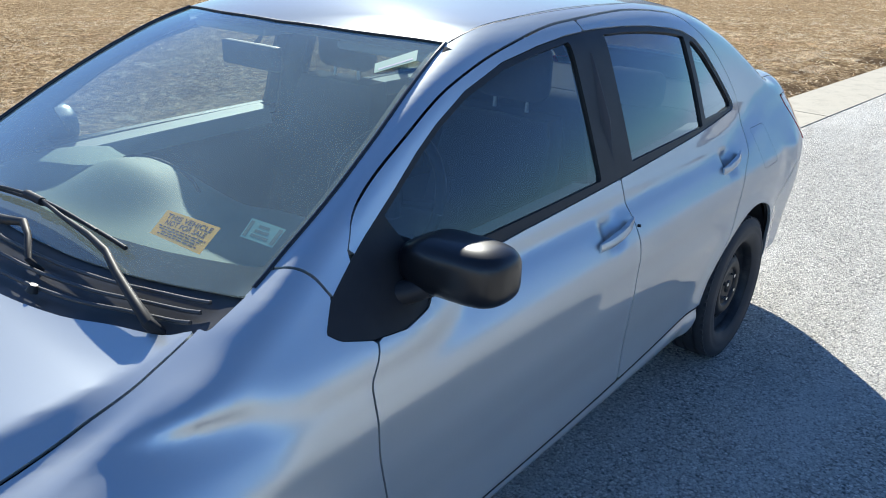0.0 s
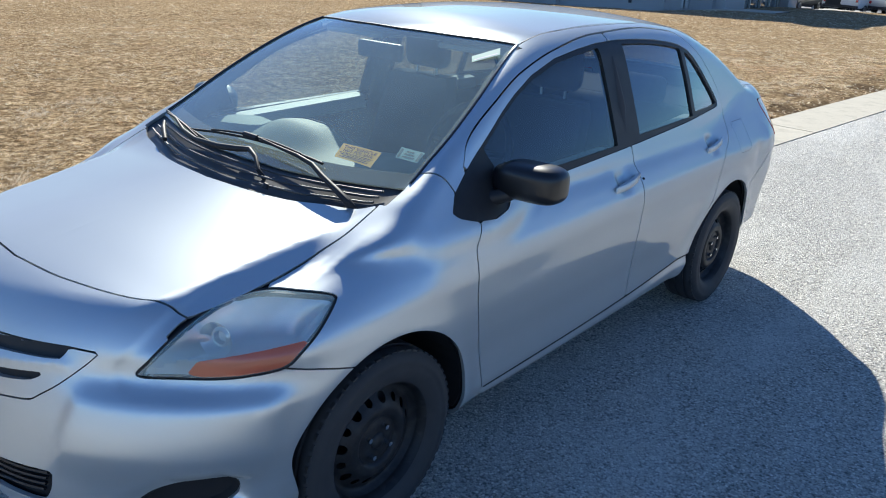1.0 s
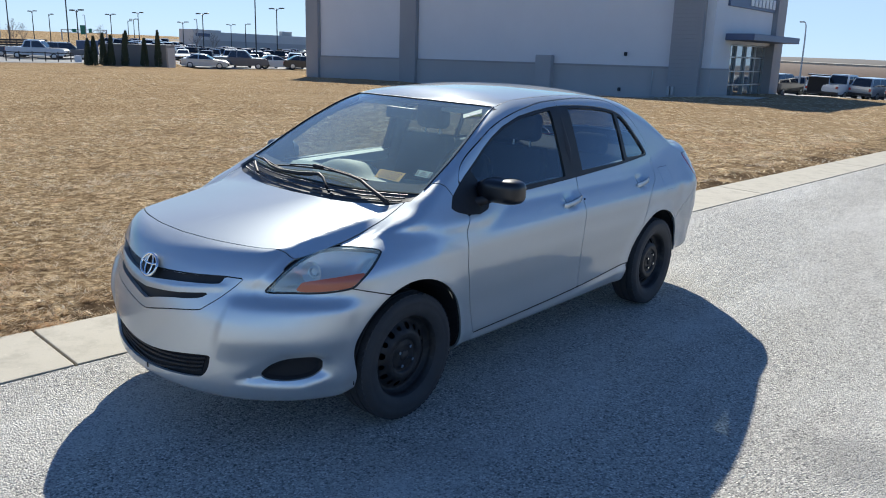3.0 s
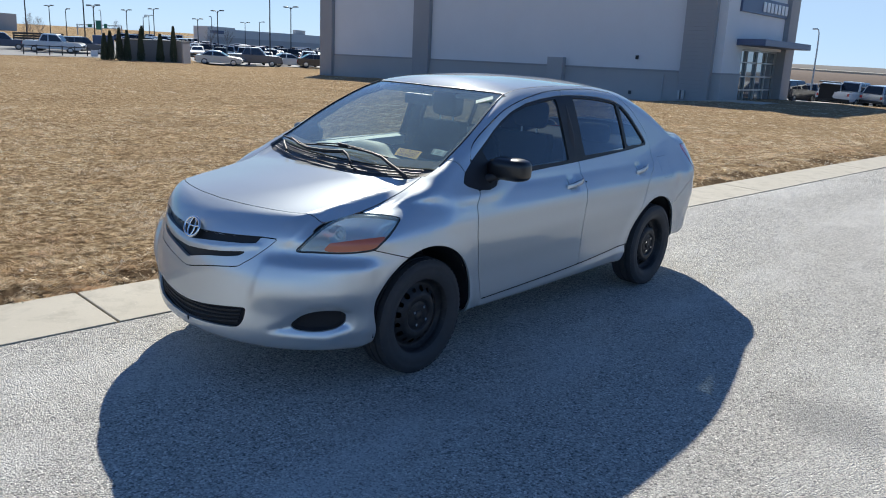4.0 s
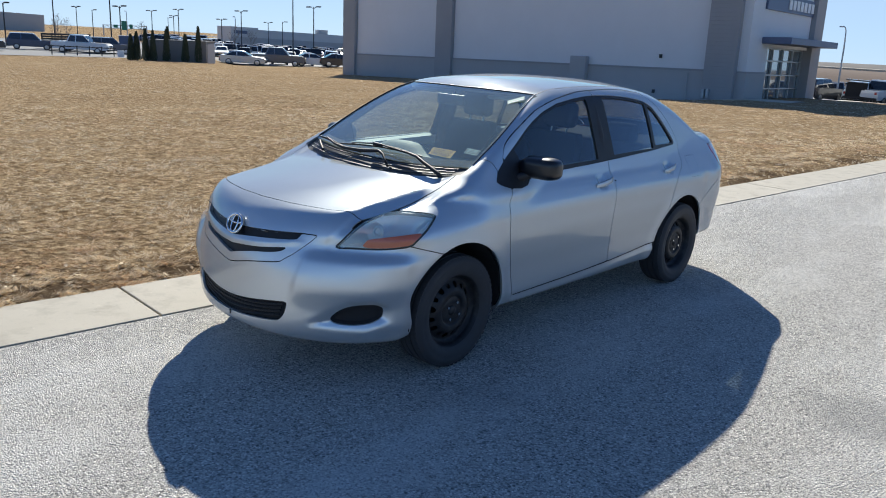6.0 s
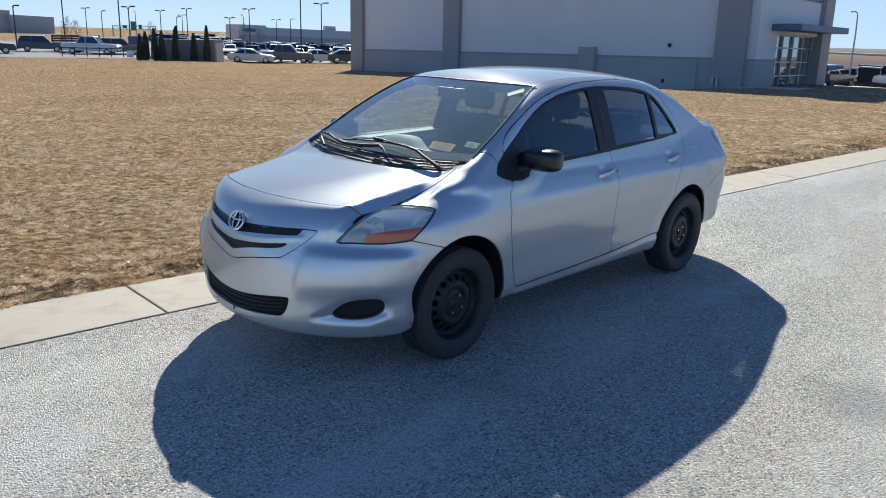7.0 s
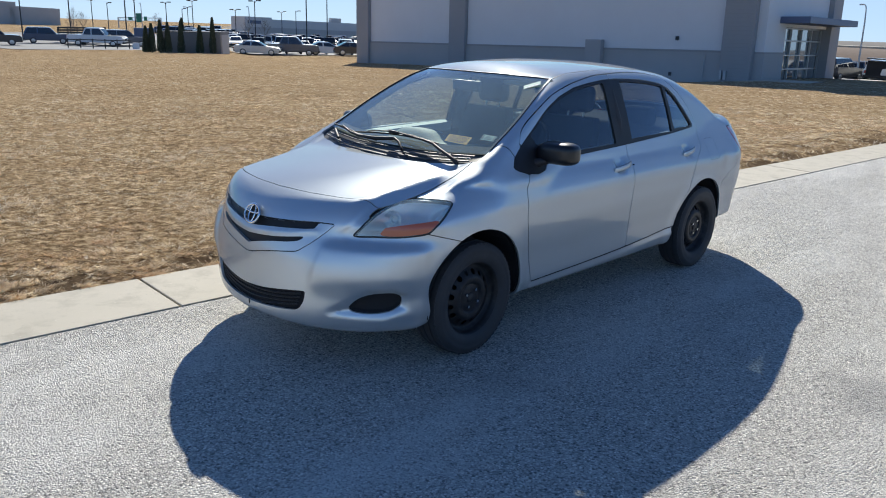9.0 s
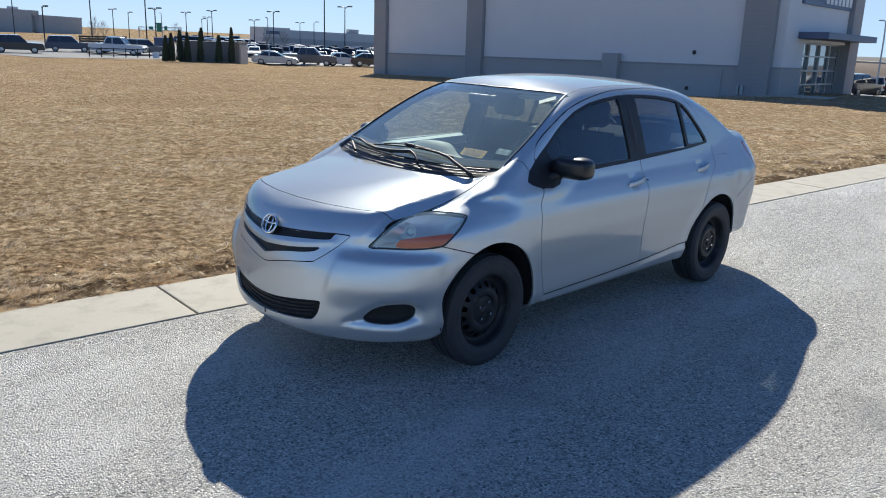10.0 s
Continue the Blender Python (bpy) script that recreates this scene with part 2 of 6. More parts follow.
BLADE = bpy.data.materials.new("dry_blade")
BLADE.use_nodes = True
_b = BLADE.node_tree.nodes["Principled BSDF"]
_b.inputs["Roughness"].default_value = 1.0
_b.inputs["Specular IOR Level"].default_value = 0.0
_geo = node(BLADE, "ShaderNodeNewGeometry")
_straw = ramp(BLADE, _geo.outputs["Random Per Island"], (0.0, (0.27, 0.175, 0.10)), (0.16, (0.68, 0.51, 0.31)), (0.42, (0.95, 0.82, 0.60)), (1.0, (0.99, 0.95, 0.82)))
# shaded hollows between the tufts are put into the blade colour by noise
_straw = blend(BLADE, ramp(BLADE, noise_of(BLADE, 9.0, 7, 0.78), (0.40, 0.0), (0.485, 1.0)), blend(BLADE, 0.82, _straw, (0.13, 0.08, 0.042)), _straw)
_patch = ramp(BLADE, noise_of(BLADE, 0.55, 5, 0.65), (0.38, (0.86, 0.74, 0.64)), (0.48, (1.0, 0.97, 0.93)), (0.64, (1.0, 1.0, 1.0)))
_straw = blend(BLADE, 1.0, _straw, _patch, "MULTIPLY")
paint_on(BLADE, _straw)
_thin = node(BLADE, "ShaderNodeBsdfTranslucent")
wire(BLADE, _straw, _thin.inputs["Color"])
_both = node(BLADE, "ShaderNodeMixShader", Fac=0.5)
wire(BLADE, _b.outputs[0], _both.inputs[1])
wire(BLADE, _thin.outputs[0], _both.inputs[2])
wire(BLADE, _both.outputs[0], BLADE.node_tree.nodes["Material Output"].inputs[0])


def wall_paint(name, a, b, bumpy=0.2):
    m = shader(name, a, 0.85)
    paint_on(m, blend(m, noise_of(m, 0.5, 6, 0.6), a, b))
    bump(m, noise_of(m, 30, 3), bumpy, 0.01)
    return m


PALE_WALL = wall_paint("pale_wall", (0.66, 0.665, 0.67), (0.74, 0.745, 0.75))
GREY_BLOCK = wall_paint("grey_block", (0.37, 0.365, 0.365), (0.44, 0.435, 0.43))
DARK_BLOCK = wall_paint("dark_block", (0.29, 0.29, 0.295), (0.37, 0.37, 0.37))
FAR_WALL = wall_paint("far_wall", (0.54, 0.54, 0.53), (0.62, 0.615, 0.60))
ENCLOSURE = wall_paint("enclosure_block", (0.21, 0.205, 0.205), (0.27, 0.262, 0.26))
FAR_DARK = wall_paint("far_dark_wall", (0.40, 0.395, 0.39), (0.47, 0.465, 0.455))
LOT_GREY = wall_paint("lot_asphalt", (0.15, 0.15, 0.15), (0.25, 0.245, 0.235))
METAL_BLUE = shader("blue_grey_metal", (0.10, 0.13, 0.21), 0.45, 0.2)
POLE = shader("dark_pole", (0.03, 0.03, 0.03), 0.5)
PALE_POLE = shader("galvanised_pole", (0.42, 0.43, 0.44), 0.5, 0.4)
ALU = shader("aluminium_frame", (0.36, 0.37, 0.38), 0.4, 0.6)
STORE_GLASS = shader("store_glass", (0.36, 0.40, 0.42), 0.03, 0.7, spec=0.8)
WHITE_SIGN = shader("white_sign", (0.75, 0.75, 0.75), 0.5)
GREEN_SIGN = shader("green_sign", (0.02, 0.17, 0.12), 0.5)
JUNIPER = shader("juniper", (0.03, 0.05, 0.03), 0.9)
paint_on(JUNIPER, blend(JUNIPER, noise_of(JUNIPER, 6, 4), (0.035, 0.048, 0.030), (0.08, 0.10, 0.06)))
BARK = shader("bare_bark", (0.24, 0.20, 0.17), 0.9)
HILL = shader("far_hill", (0.2, 0.2, 0.16), 0.95)
paint_on(HILL, blend(HILL, noise_of(HILL, 0.02, 5), (0.22, 0.19, 0.14), (0.33, 0.26, 0.18)))
WOODS = shader("far_woods", (0.16, 0.15, 0.14), 0.95)
paint_on(WOODS, blend(WOODS, noise_of(WOODS, 0.06, 6), (0.12, 0.115, 0.11), (0.20, 0.175, 0.15)))
REED = shader("brown_brush", (0.2, 0.14, 0.1), 0.95)
paint_on(REED, blend(REED, noise_of(REED, 1.2, 6, 0.7), (0.10, 0.066, 0.048), (0.21, 0.148, 0.108)))


# ---- building helpers ----
def finish(ob, material, parent=None, label="", smooth=None):
    if material is not None and not ob.data.materials:
        ob.data.materials.append(material)
    if parent is not None:
        ob.parent = parent
    if label:
        ob["label"] = label
    if smooth is not None:
        ob.data.shade_smooth()
        ob.data.set_sharp_from_angle(angle=radians(smooth))
    return ob


def part(name, bm, material, parent=None, label="", smooth=None):
    me = bpy.data.meshes.new(name)
    bmesh.ops.recalc_face_normals(bm, faces=bm.faces)
    bm.to_mesh(me)
    bm.free()
    return finish(new(name, me), material, parent, label, smooth)


def sheet(name, verts, faces, material, parent=None, label="", smooth=None):
    me = bpy.data.meshes.new(name)
    me.from_pydata([tuple(map(float, v)) for v in verts], [], [tuple(map(int, f)) for f in faces])
    me.update()
    return finish(new(name, me), material, parent, label, smooth)


def thing(name, m, label, category, group="", kind=""):
    ob = new(name)
    ob.empty_display_size = 0.1
    ob.matrix_world = m
    return tagged(ob, label, category, group, kind)


def add_box(bm, lo, hi, bevel=0.0, m=None):
    made = bmesh.ops.create_cube(bm, size=1.0)["verts"]
    for v in made:
        v.co = Vector([(lo[i] + hi[i]) / 2 + v.co[i] * (hi[i] - lo[i]) for i in range(3)])
    if bevel:
        edges = list({e for v in made for e in v.link_edges})
        made = bmesh.ops.bevel(bm, geom=edges, offset=bevel, segments=2, affect="EDGES", profile=0.6)["verts"]
        made = list({v for v in made})
    if m is not None:
        done = set()
        for f in {f for v in made for f in v.link_faces}:
            for v in f.verts:
                if v not in done:
                    done.add(v)
                    v.co = m @ v.co
    return bm


def boxes(*spans, bevel=0.0):
    bm = bmesh.new()
    for lo, hi in spans:
        add_box(bm, lo, hi, bevel)
    return bm


def rod(bm, a, b, ra, rb=None, sides=8, caps=True):
    a, b = Vector(a), Vector(b)
    rb = ra if rb is None else rb
    turn = (b - a).to_track_quat("Z", "Y").to_matrix().to_4x4()
    bmesh.ops.create_cone(bm, cap_ends=caps, segments=sides, radius1=ra, radius2=rb, depth=(b - a).length,
                          matrix=Matrix.Translation((a + b) / 2) @ turn)
    return bm


def tube(bm, points, radius, sides=8):
    """A bent round bar along the points."""
    rings, pts = [], [Vector(p) for p in points]
    for i, p in enumerate(pts):
        way = (pts[min(i + 1, len(pts) - 1)] - pts[max(i - 1, 0)]).normalized()
        q = way.to_track_quat("Z", "Y").to_matrix()
        r = radius[i] if isinstance(radius, (list, tuple)) else radius
        rings.append([bm.verts.new(p + q @ Vector((r * math.cos(k * math.tau / sides), r * math.sin(k * math.tau / sides), 0))) for k in range(sides)])
    for r0, r1 in zip(rings, rings[1:]):
        for k in range(sides):
            bm.faces.new((r0[k], r0[(k + 1) % sides], r1[(k + 1) % sides], r1[k]))
    bm.faces.new(rings[0][::-1])
    bm.faces.new(rings[-1])
    return bm


def lathe(bm, profile, m, sides=48):
    """Turns (radius, height) pairs round local z, then places them by m."""
    rings = []
    for r, h in profile:
        rings.append([bm.verts.new(m @ Vector((r * math.cos(k * math.tau / sides), r * math.sin(k * math.tau / sides), h))) for k in range(sides)])
    for r0, r1 in zip(rings, rings[1:]):
        for k in range(sides):
            bm.faces.new((r0[k], r0[(k + 1) % sides], r1[(k + 1) % sides], r1[k]))
    return bm


def prism(bm, outline, lo, hi, axis=1):
    """A flat outline drawn out along an axis from lo to hi; the outline holds the two other axes in order."""
    def at(p, d):
        q = list(p)
        q.insert(axis, d)
        return bm.verts.new(q)
    a, b = [at(p, lo) for p in outline], [at(p, hi) for p in outline]
    n = len(a)
    bm.faces.new(a)
    bm.faces.new(b[::-1])
    for i in range(n):
        bm.faces.new((a[i], b[i], b[(i + 1) % n], a[(i + 1) % n]))
    return bm

# ---- the sedan's body as one smooth form: metres, nose towards -y, left side +x, ground at z 0 ----
def curve(knots):
    """A smooth curve through (a, b) knots, flat beyond its ends."""
    ks = np.array(knots, float)
    a, b = ks[:, 0], ks[:, 1]
    d = np.diff(b) / np.diff(a)
    m = np.zeros(len(a))
    for i in range(1, len(a) - 1):
        if d[i - 1] * d[i] > 0:
            m[i] = 2 * d[i - 1] * d[i] / (d[i - 1] + d[i])
    m[0], m[-1] = d[0], d[-1]

    def at(v):
        v = np.clip(np.asarray(v, float), a[0], a[-1])
        i = np.clip(np.searchsorted(a, v) - 1, 0, len(a) - 2)
        h = a[i + 1] - a[i]
        u = (v - a[i]) / h
        return ((1 + 2 * u) * (1 - u) ** 2 * b[i] + u * (1 - u) ** 2 * h * m[i]
                + u * u * (3 - 2 * u) * b[i + 1] + u * u * (u - 1) * h * m[i + 1])
    return at


def ease(v, a, b):
    u = np.clip((v - a) / (b - a), 0, 1)
    return u * u * (3 - 2 * u)


def smax(a, b, k):
    h = np.maximum(k - np.abs(a - b), 0) / k
    return np.maximum(a, b) + h * h * k / 4


def smin(a, b, k):
    return -smax(-a, -b, k)


SIDE_W = curve([(.12, .715), (.20, .762), (.27, .785), (.325, .802), (.36, .805), (.45, .812), (.56, .828), (.68, .841),
                (.76, .842), (.82, .832), (.86, .818), (.93, .790), (1.0, .752), (1.08, .71)])
NOSE_D = curve([(.15, .47), (.20, .53), (.30, .550), (.45, .553), (.56, .550), (.65, .535), (.74, .51), (.84, .47), (1.0, .40)])
NOSE_N = curve([(.30, 2.05), (.50, 2.0), (.72, 1.70), (.9, 1.65)])
TAIL_D = curve([(.15, .42), (.30, .47), (.45, .515), (.60, .52), (.75, .47), (.95, .40), (1.08, .34)])
DECK_Z = curve([(-.95, .70), (-.86, .765), (-.80, .81), (-.70, .858), (-.55, .893), (-.30, .937), (0.0, .985), (.3, 1.02), (1.2, 1.03),
                (2.2, 1.05), (2.8, 1.094), (3.05, 1.106), (3.17, 1.098), (3.33, 1.02), (3.6, .9)])
ROOF_Z = curve([(.4, 1.33), (.8, 1.440), (1.1, 1.470), (1.45, 1.483), (1.8, 1.476), (2.15, 1.446), (2.5, 1.36), (2.9, 1.2)])
RIDGE_X = curve([(-.80, .43), (-.684, .484), (-.54, .533), (-.376, .544), (-.2, .562), (-.07, .585), (.1, .63)])
WHEEL_Y = (-.045, 2.45)
ARCH = ((-.065, .315, .377), (2.415, .305, .380))


def body_form(x, y, z):
    """Below zero inside the closed body, about metres from its skin."""
    x = np.abs(x)
    w = SIDE_W(z) - .014 * ((y - 1.0) / 1.5) ** 2 * (y < 3.2) - .038 * ease(z, .78, 1.0) * ease(y, 1.5, 2.9) - .014 * ((3.2 - 1.0) / 1.5) ** 2 * (y >= 3.2)
    for cy, cz, r in ARCH:
        q = np.hypot(y - cy, z - cz)
        w = w + .012 * np.exp(-((q - r) / .06) ** 2) * ease(z, .95, .6)
    # soft shoulder line along the doors, hollow beneath it
    line = .80 + .035 * np.clip(y, 0, 3) / 2.6
    w = w + .0025 * np.exp(-((z - line) / .035) ** 2) * ease(y, .1, .6) - .002 * np.exp(-((z - line + .10) / .05) ** 2) * ease(y, .1, .8)
    yc, d, n = -.35, NOSE_D(z), NOSE_N(z)
    nose = (np.power(np.power(x / w, n) + np.power(np.maximum(yc - y, 0) / d, n), 1 / n) - 1) * w
    tn = 2.25 + .75 * ease(z, .72, .98)
    tail = (np.power(np.power(x / w, tn) + np.power(np.maximum(y - 2.95, 0) / TAIL_D(z), tn), 1 / tn) - 1) * w
    side = np.where(y < 1, nose, tail)
    deck = DECK_Z(y) - .046 * (x / .6) ** 2 * ease(y, -1.0, -.3) * (1 - .6 * ease(y, 2.3, 2.9)) - .03 * (x / .6) ** 2 * ease(y, -.2, -.9)
    # a crease on each side of the hood, a low crown along the fender
    off = x - RIDGE_X(y)
    along = ease(y, -.80, -.62) * ease(y, .17, .05)
    deck = deck + along * (.016 * np.exp(-np.abs(off) / np.where(off < 0, .15, .06)) - .004 - .027 * ease(off, .0, .09))
    # the fender falls a little outwards to the door
    deck = deck - .010 * ease(off, .0, .20) * ease(y, -.40, .05) * ease(y, .45, .10)
    top = (z - deck) * .93
    low = smax(side, top, .10 - .02 * ease(y, 2.4, 2.9))
    base = .215 + .02 * ease(y, -.5, -.2) + .075 * ease(y, 2.62, 2.82)
    low = smax(low, base - z, .05)
    # greenhouse
    gx = .748 - .34 * (z - 1.0) - .10 * np.maximum(z - 1.0, 0) ** 2 - .02 * ((y - 1.2) / 1.2) ** 2 - .03 * ease(y, 1.9, 2.7)
    glass = (.045 + (z - 1.01) / .555 + .16 * x * x - y) * .48
    back = (y - (3.06 - (z - 1.07) / .62 - .28 * x * x)) * .53
    roof = (z - (ROOF_Z(y) - .055 * (x / .6) ** 2.4)) * .97
    cab = smax(smax(glass, back, .05), x - gx, .05)
    cab = smax(cab, roof, .09)
    cab = smax(cab, .94 - z, .03)
    return smin(low, cab, .03 + .11 * ease(x, .56, .70) * ease(y, .75, .40))


# ---- ground, road and kerb ----
KERB_AT, KERB_WAY = Vector((-0.758, 0.0)), Vector((0.0702, 0.9975)).normalized()
KERB_OUT = Vector((-KERB_WAY.y, KERB_WAY.x))
KERB_WIDE = 0.64


def by_kerb(along, out):
    p = KERB_AT + KERB_WAY * along + KERB_OUT * out
    return p.x, p.y


def lie(x, y):
    """Height of the land: it falls gently away from the road."""
    east = min(max((x + 60) / 30, 0), 1)
    dip = 0.44 * float(ease(y, 28.5, 35) * ease(y, 60, 40) * ease(x, -11.5, -16.5) * ease(x, -36, -25))
    way = math.degrees(math.atan2(y + 3.0, x - 3.3)) if y > 0 else 180.0
    fall = 0.0085 * min(max(math.hypot(x - 3.3, y + 3.0) - 32, 0), 160) * float(ease(way, 149.6, 146.8) * ease(way, 128, 136))
    return -fall - dip + (0.0225 * min(max(x + 1.6, -80), 0) + 0.007 * min(x + 81, 0) - (-0.008 + 0.048 * east) * min(max(y - 42, 0), 42 + 25 * (1 - east)))


def land(x, y):
    s = (Vector((x, y)) - KERB_AT).dot(KERB_OUT) - KERB_WIDE
    if s < 0:
        return -0.06
    rough = 0.05 * min(s, 4) / 4 * (noise.noise((x * 0.5, y * 0.5, 0)) + 0.5 * noise.noise((x * 1.7, y * 1.7, 3)))
    return lie(x, y) + min(s * 0.15, 0.035) - 0.012 + rough


def steps(lo, hi, fine, growth):
    vals, d = [0.0], fine
    while vals[-1] < hi:
        vals.append(vals[-1] + d)
        d *= growth
    back, d = [0.0], fine
    while back[-1] > lo:
        back.append(back[-1] - d)
        d *= growth
    return sorted(set(back + vals))


outs, alongs = steps(-60, 2600, 0.16, 1.035), steps(-400, 2600, 0.25, 1.04)
grid, faces = [], []
for a in alongs:
    for o in outs:
        x, y = by_kerb(a, o + KERB_WIDE)
        grid.append((x, y, land(x, y)))
no = len(outs)
for i in range(len(alongs) - 1):
    for j in range(no - 1):
        faces.append((i * no + j, i * no + j + 1, (i + 1) * no + j + 1, (i + 1) * no + j))
ground = tagged(sheet("ground", grid, faces, TURF, smooth=60), "dormant tan winter turf sloping away from the road", "lawn", kind="structure")
if ground.data.polygons[0].normal.z < 0:
    ground.data.flip_normals()

bm = bmesh.new()
corners = [by_kerb(-300, -0.004), by_kerb(700, -0.004), by_kerb(700, -42), by_kerb(-300, -42)]
prism(bm, corners, -0.3, 0.0, axis=2)
road = tagged(part("road", bm, ASPHALT), "worn light grey asphalt road with pale scuffed patches", "road", kind="structure")

kerb = thing("kerb", Matrix(), "flat pale concrete edging strip beside the asphalt", "kerb", kind="structure")
turn = math.atan2(KERB_WAY.y, KERB_WAY.x) - math.pi / 2
flag_me = None
for i in range(-9, 26):
    start = -0.86 + 4.35 * i
    if flag_me is None:
        bm = boxes(((-KERB_WIDE, 0.008, -0.25), (0.0, 4.342, 0.008)), bevel=0.006)
        flag = part("slab", bm, CONCRETE, kerb)
        flag_me = flag.data
    else:
        flag = new("slab", flag_me)
        flag.parent = kerb
    flag.matrix_local = Matrix.Translation((*by_kerb(start, 0), 0)) @ Matrix.Rotation(turn, 4, "Z")

# dry grass near the road: flattened tufts of blades
rng = np.random.default_rng(4)
centres = []
for k in range(84000):
    o = KERB_WIDE + 0.01 + 48 * rng.random() ** 2.7
    a = -8 + 48 * rng.random() ** 1.25
    x, y = by_kerb(a, o)
    if noise.noise((x * 1.1, y * 1.1, 7)) < -0.18 - 0.12 * min(o, 3) and rng.random() < 0.75:
        continue
    if o < KERB_WIDE + 0.85 and a > 3.0 and noise.noise((x * 2.2, y * 2.2, 5)) < 0.26:
        continue
    clump = 0.6 * noise.noise((x * 3.5, y * 3.5, 11)) + noise.noise((x * 10, y * 10, 2)) + 0.5 * noise.noise((x * 21, y * 21, 5))
    if clump < 0.03 and rng.random() < 0.9:
        continue
    centres.append((x, y, land(x, y) - 0.004, o, a, max(clump, -0.3)))
for k in range(95000):
    o, a = KERB_WIDE + 0.005 + 14.0 * rng.random() ** 2.4, -7 + 24 * rng.random() ** 1.5
    x, y = by_kerb(a, o)
    if o < KERB_WIDE + 0.85 and a > 3.0 and noise.noise((x * 2.2, y * 2.2, 5)) < 0.26:
        continue
    clump = 0.6 * noise.noise((x * 3.5, y * 3.5, 11)) + noise.noise((x * 10, y * 10, 2)) + 0.5 * noise.noise((x * 21, y * 21, 5))
    if clump > 0.10:
        centres.append((x, y, land(x, y) - 0.002, o, a, clump * 0.5))
centres = np.array(centres)
per = 11
base = np.repeat(centres, per, axis=0)
n = len(base)
far = np.clip(np.hypot(base[:, 0] - 3, base[:, 1] + 3) / 8, 0.8, 1.45)
swirl = np.array([noise.noise((c[0] * .9, c[1] * .9, 1)) for c in centres]) * 4.0
way = np.repeat(swirl, per) + rng.normal(0, 1.1, n)
spread = rng.normal(0, 0.020, (n, 2)) * far[:, None]
length = rng.uniform(0.025, 0.08, n)
rise = rng.uniform(0.0, 0.42, n) * length * np.repeat(rng.uniform(.3, 1.5, len(centres)), per) * (0.8 + 1.2 * np.clip(base[:, 5], 0, 1)) + 0.034 * np.clip(base[:, 5], 0, 0.6)
rise = np.minimum(rise, 0.40 * length)
width = rng.uniform(0.0014, 0.0036, n) * far
foot = base[:, :3].copy()
foot[:, :2] += spread
tip = np.stack([np.cos(way), np.sin(way)], 1) * length[:, None] + foot[:, :2]
out_ok = ((tip[:, 0] - KERB_AT.x) * KERB_OUT.x + (tip[:, 1] - KERB_AT.y) * KERB_OUT.y > KERB_WIDE - 0.035) & ((foot[:, 0] - KERB_AT.x) * KERB_OUT.x + (foot[:, 1] - KERB_AT.y) * KERB_OUT.y > KERB_WIDE - 0.012)
dirs = np.stack([np.cos(way), np.sin(way)], 1)
side = np.stack([-dirs[:, 1], dirs[:, 0]], 1) * width[:, None]
pts = np.zeros((n, 4, 3))
for r, (t, w) in enumerate(((0, 1), (0, -1), (1, -.5), (1, .5))):
    pts[:, r, :2] = foot[:, :2] + dirs * (length * t)[:, None] + side * w
    pts[:, r, 2] = foot[:, 2] + rise * t
pts = pts[out_ok]
n = len(pts)
me = bpy.data.meshes.new("dry_grass")
me.vertices.add(n * 4)
me.vertices.foreach_set("co", pts.ravel())
me.loops.add(n * 4)
me.loops.foreach_set("vertex_index", np.arange(n * 4))
me.polygons.add(n)
me.polygons.foreach_set("loop_start", np.arange(n) * 4)
me.update(calc_edges=True)
me.validate()
tagged(finish(new("dry_grass", me), BLADE), "matted dry tan grass blades lying on the turf", "grass", kind="stuff")

# fallen leaves and scraps caught on the grass edge
bm = bmesh.new()
for k in range(1300):
    a, o = rng.uniform(-5, 15), KERB_WIDE + 0.02 + abs(rng.normal(0, 0.5))
    x, y = by_kerb(a, o)
    m = pose(x, y, land(x, y) + 0.018, rng.uniform(-35, 35), rng.uniform(-35, 35), rng.uniform(0, 360))
    r = rng.uniform(0.012, 0.03)
    vs = [bm.verts.new(m @ Vector((r * c[0], r * c[1], c[2] * r))) for c in ((-1, 0, .2), (-.2, -.5, 0), (1, -.1, .25), (.1, .5, 0))]
    bm.faces.new(vs)
tagged(part("leaf_litter", bm, BLADE), "dry curled brown leaves and straw on the grass edge", "leaf litter", kind="stuff")

# ---- dealership building ----
TILT = -1.29                      # the road is laid across the fall of the land
store = thing("dealership_building", pose(-12.5, 36.0, -0.42, 0, TILT, 0), "grey block and pale panel showroom building with a glazed entrance", "building")
HIGH = 7.6
part("base_wall", boxes(((-29.6, 0.0, -1.4), (-1.7, 0.3, 1.42))), GREY_BLOCK, store, "grey split-face block base course")
part("base_cap", boxes(((-29.6, -0.06, 1.42), (-1.7, 0.3, 1.52))), DARK_BLOCK, store)
for lo, hi in ((-29.0, -20.9), (-19.5, -1.7)):
    part("wall_panel", boxes(((lo + .02, 0.05, 1.52), (hi - .02, 0.3, HIGH)), bevel=0.02), PALE_WALL, store)
part("pilaster", boxes(((-20.9, -0.22, -1.2), (-19.5, 0.3, HIGH + .1)), bevel=0.02), DARK_BLOCK, store)
part("corner_pier", boxes(((-30.3, -0.22, -1.2), (-29.0, 0.9, HIGH + .1)), bevel=0.02), DARK_BLOCK, store)
part("service_box", boxes(((-10.1, -0.35, -0.6), (-9.05, 0.0, 1.95)), bevel=0.03), GREY_BLOCK, store)
pier = part("stone_pier", boxes(((-2.0, -0.36, -1.0), (-0.46, 0.3, HIGH + .3))), DARK_BLOCK, store, "dark coursed stone corner pier")
course_me = None
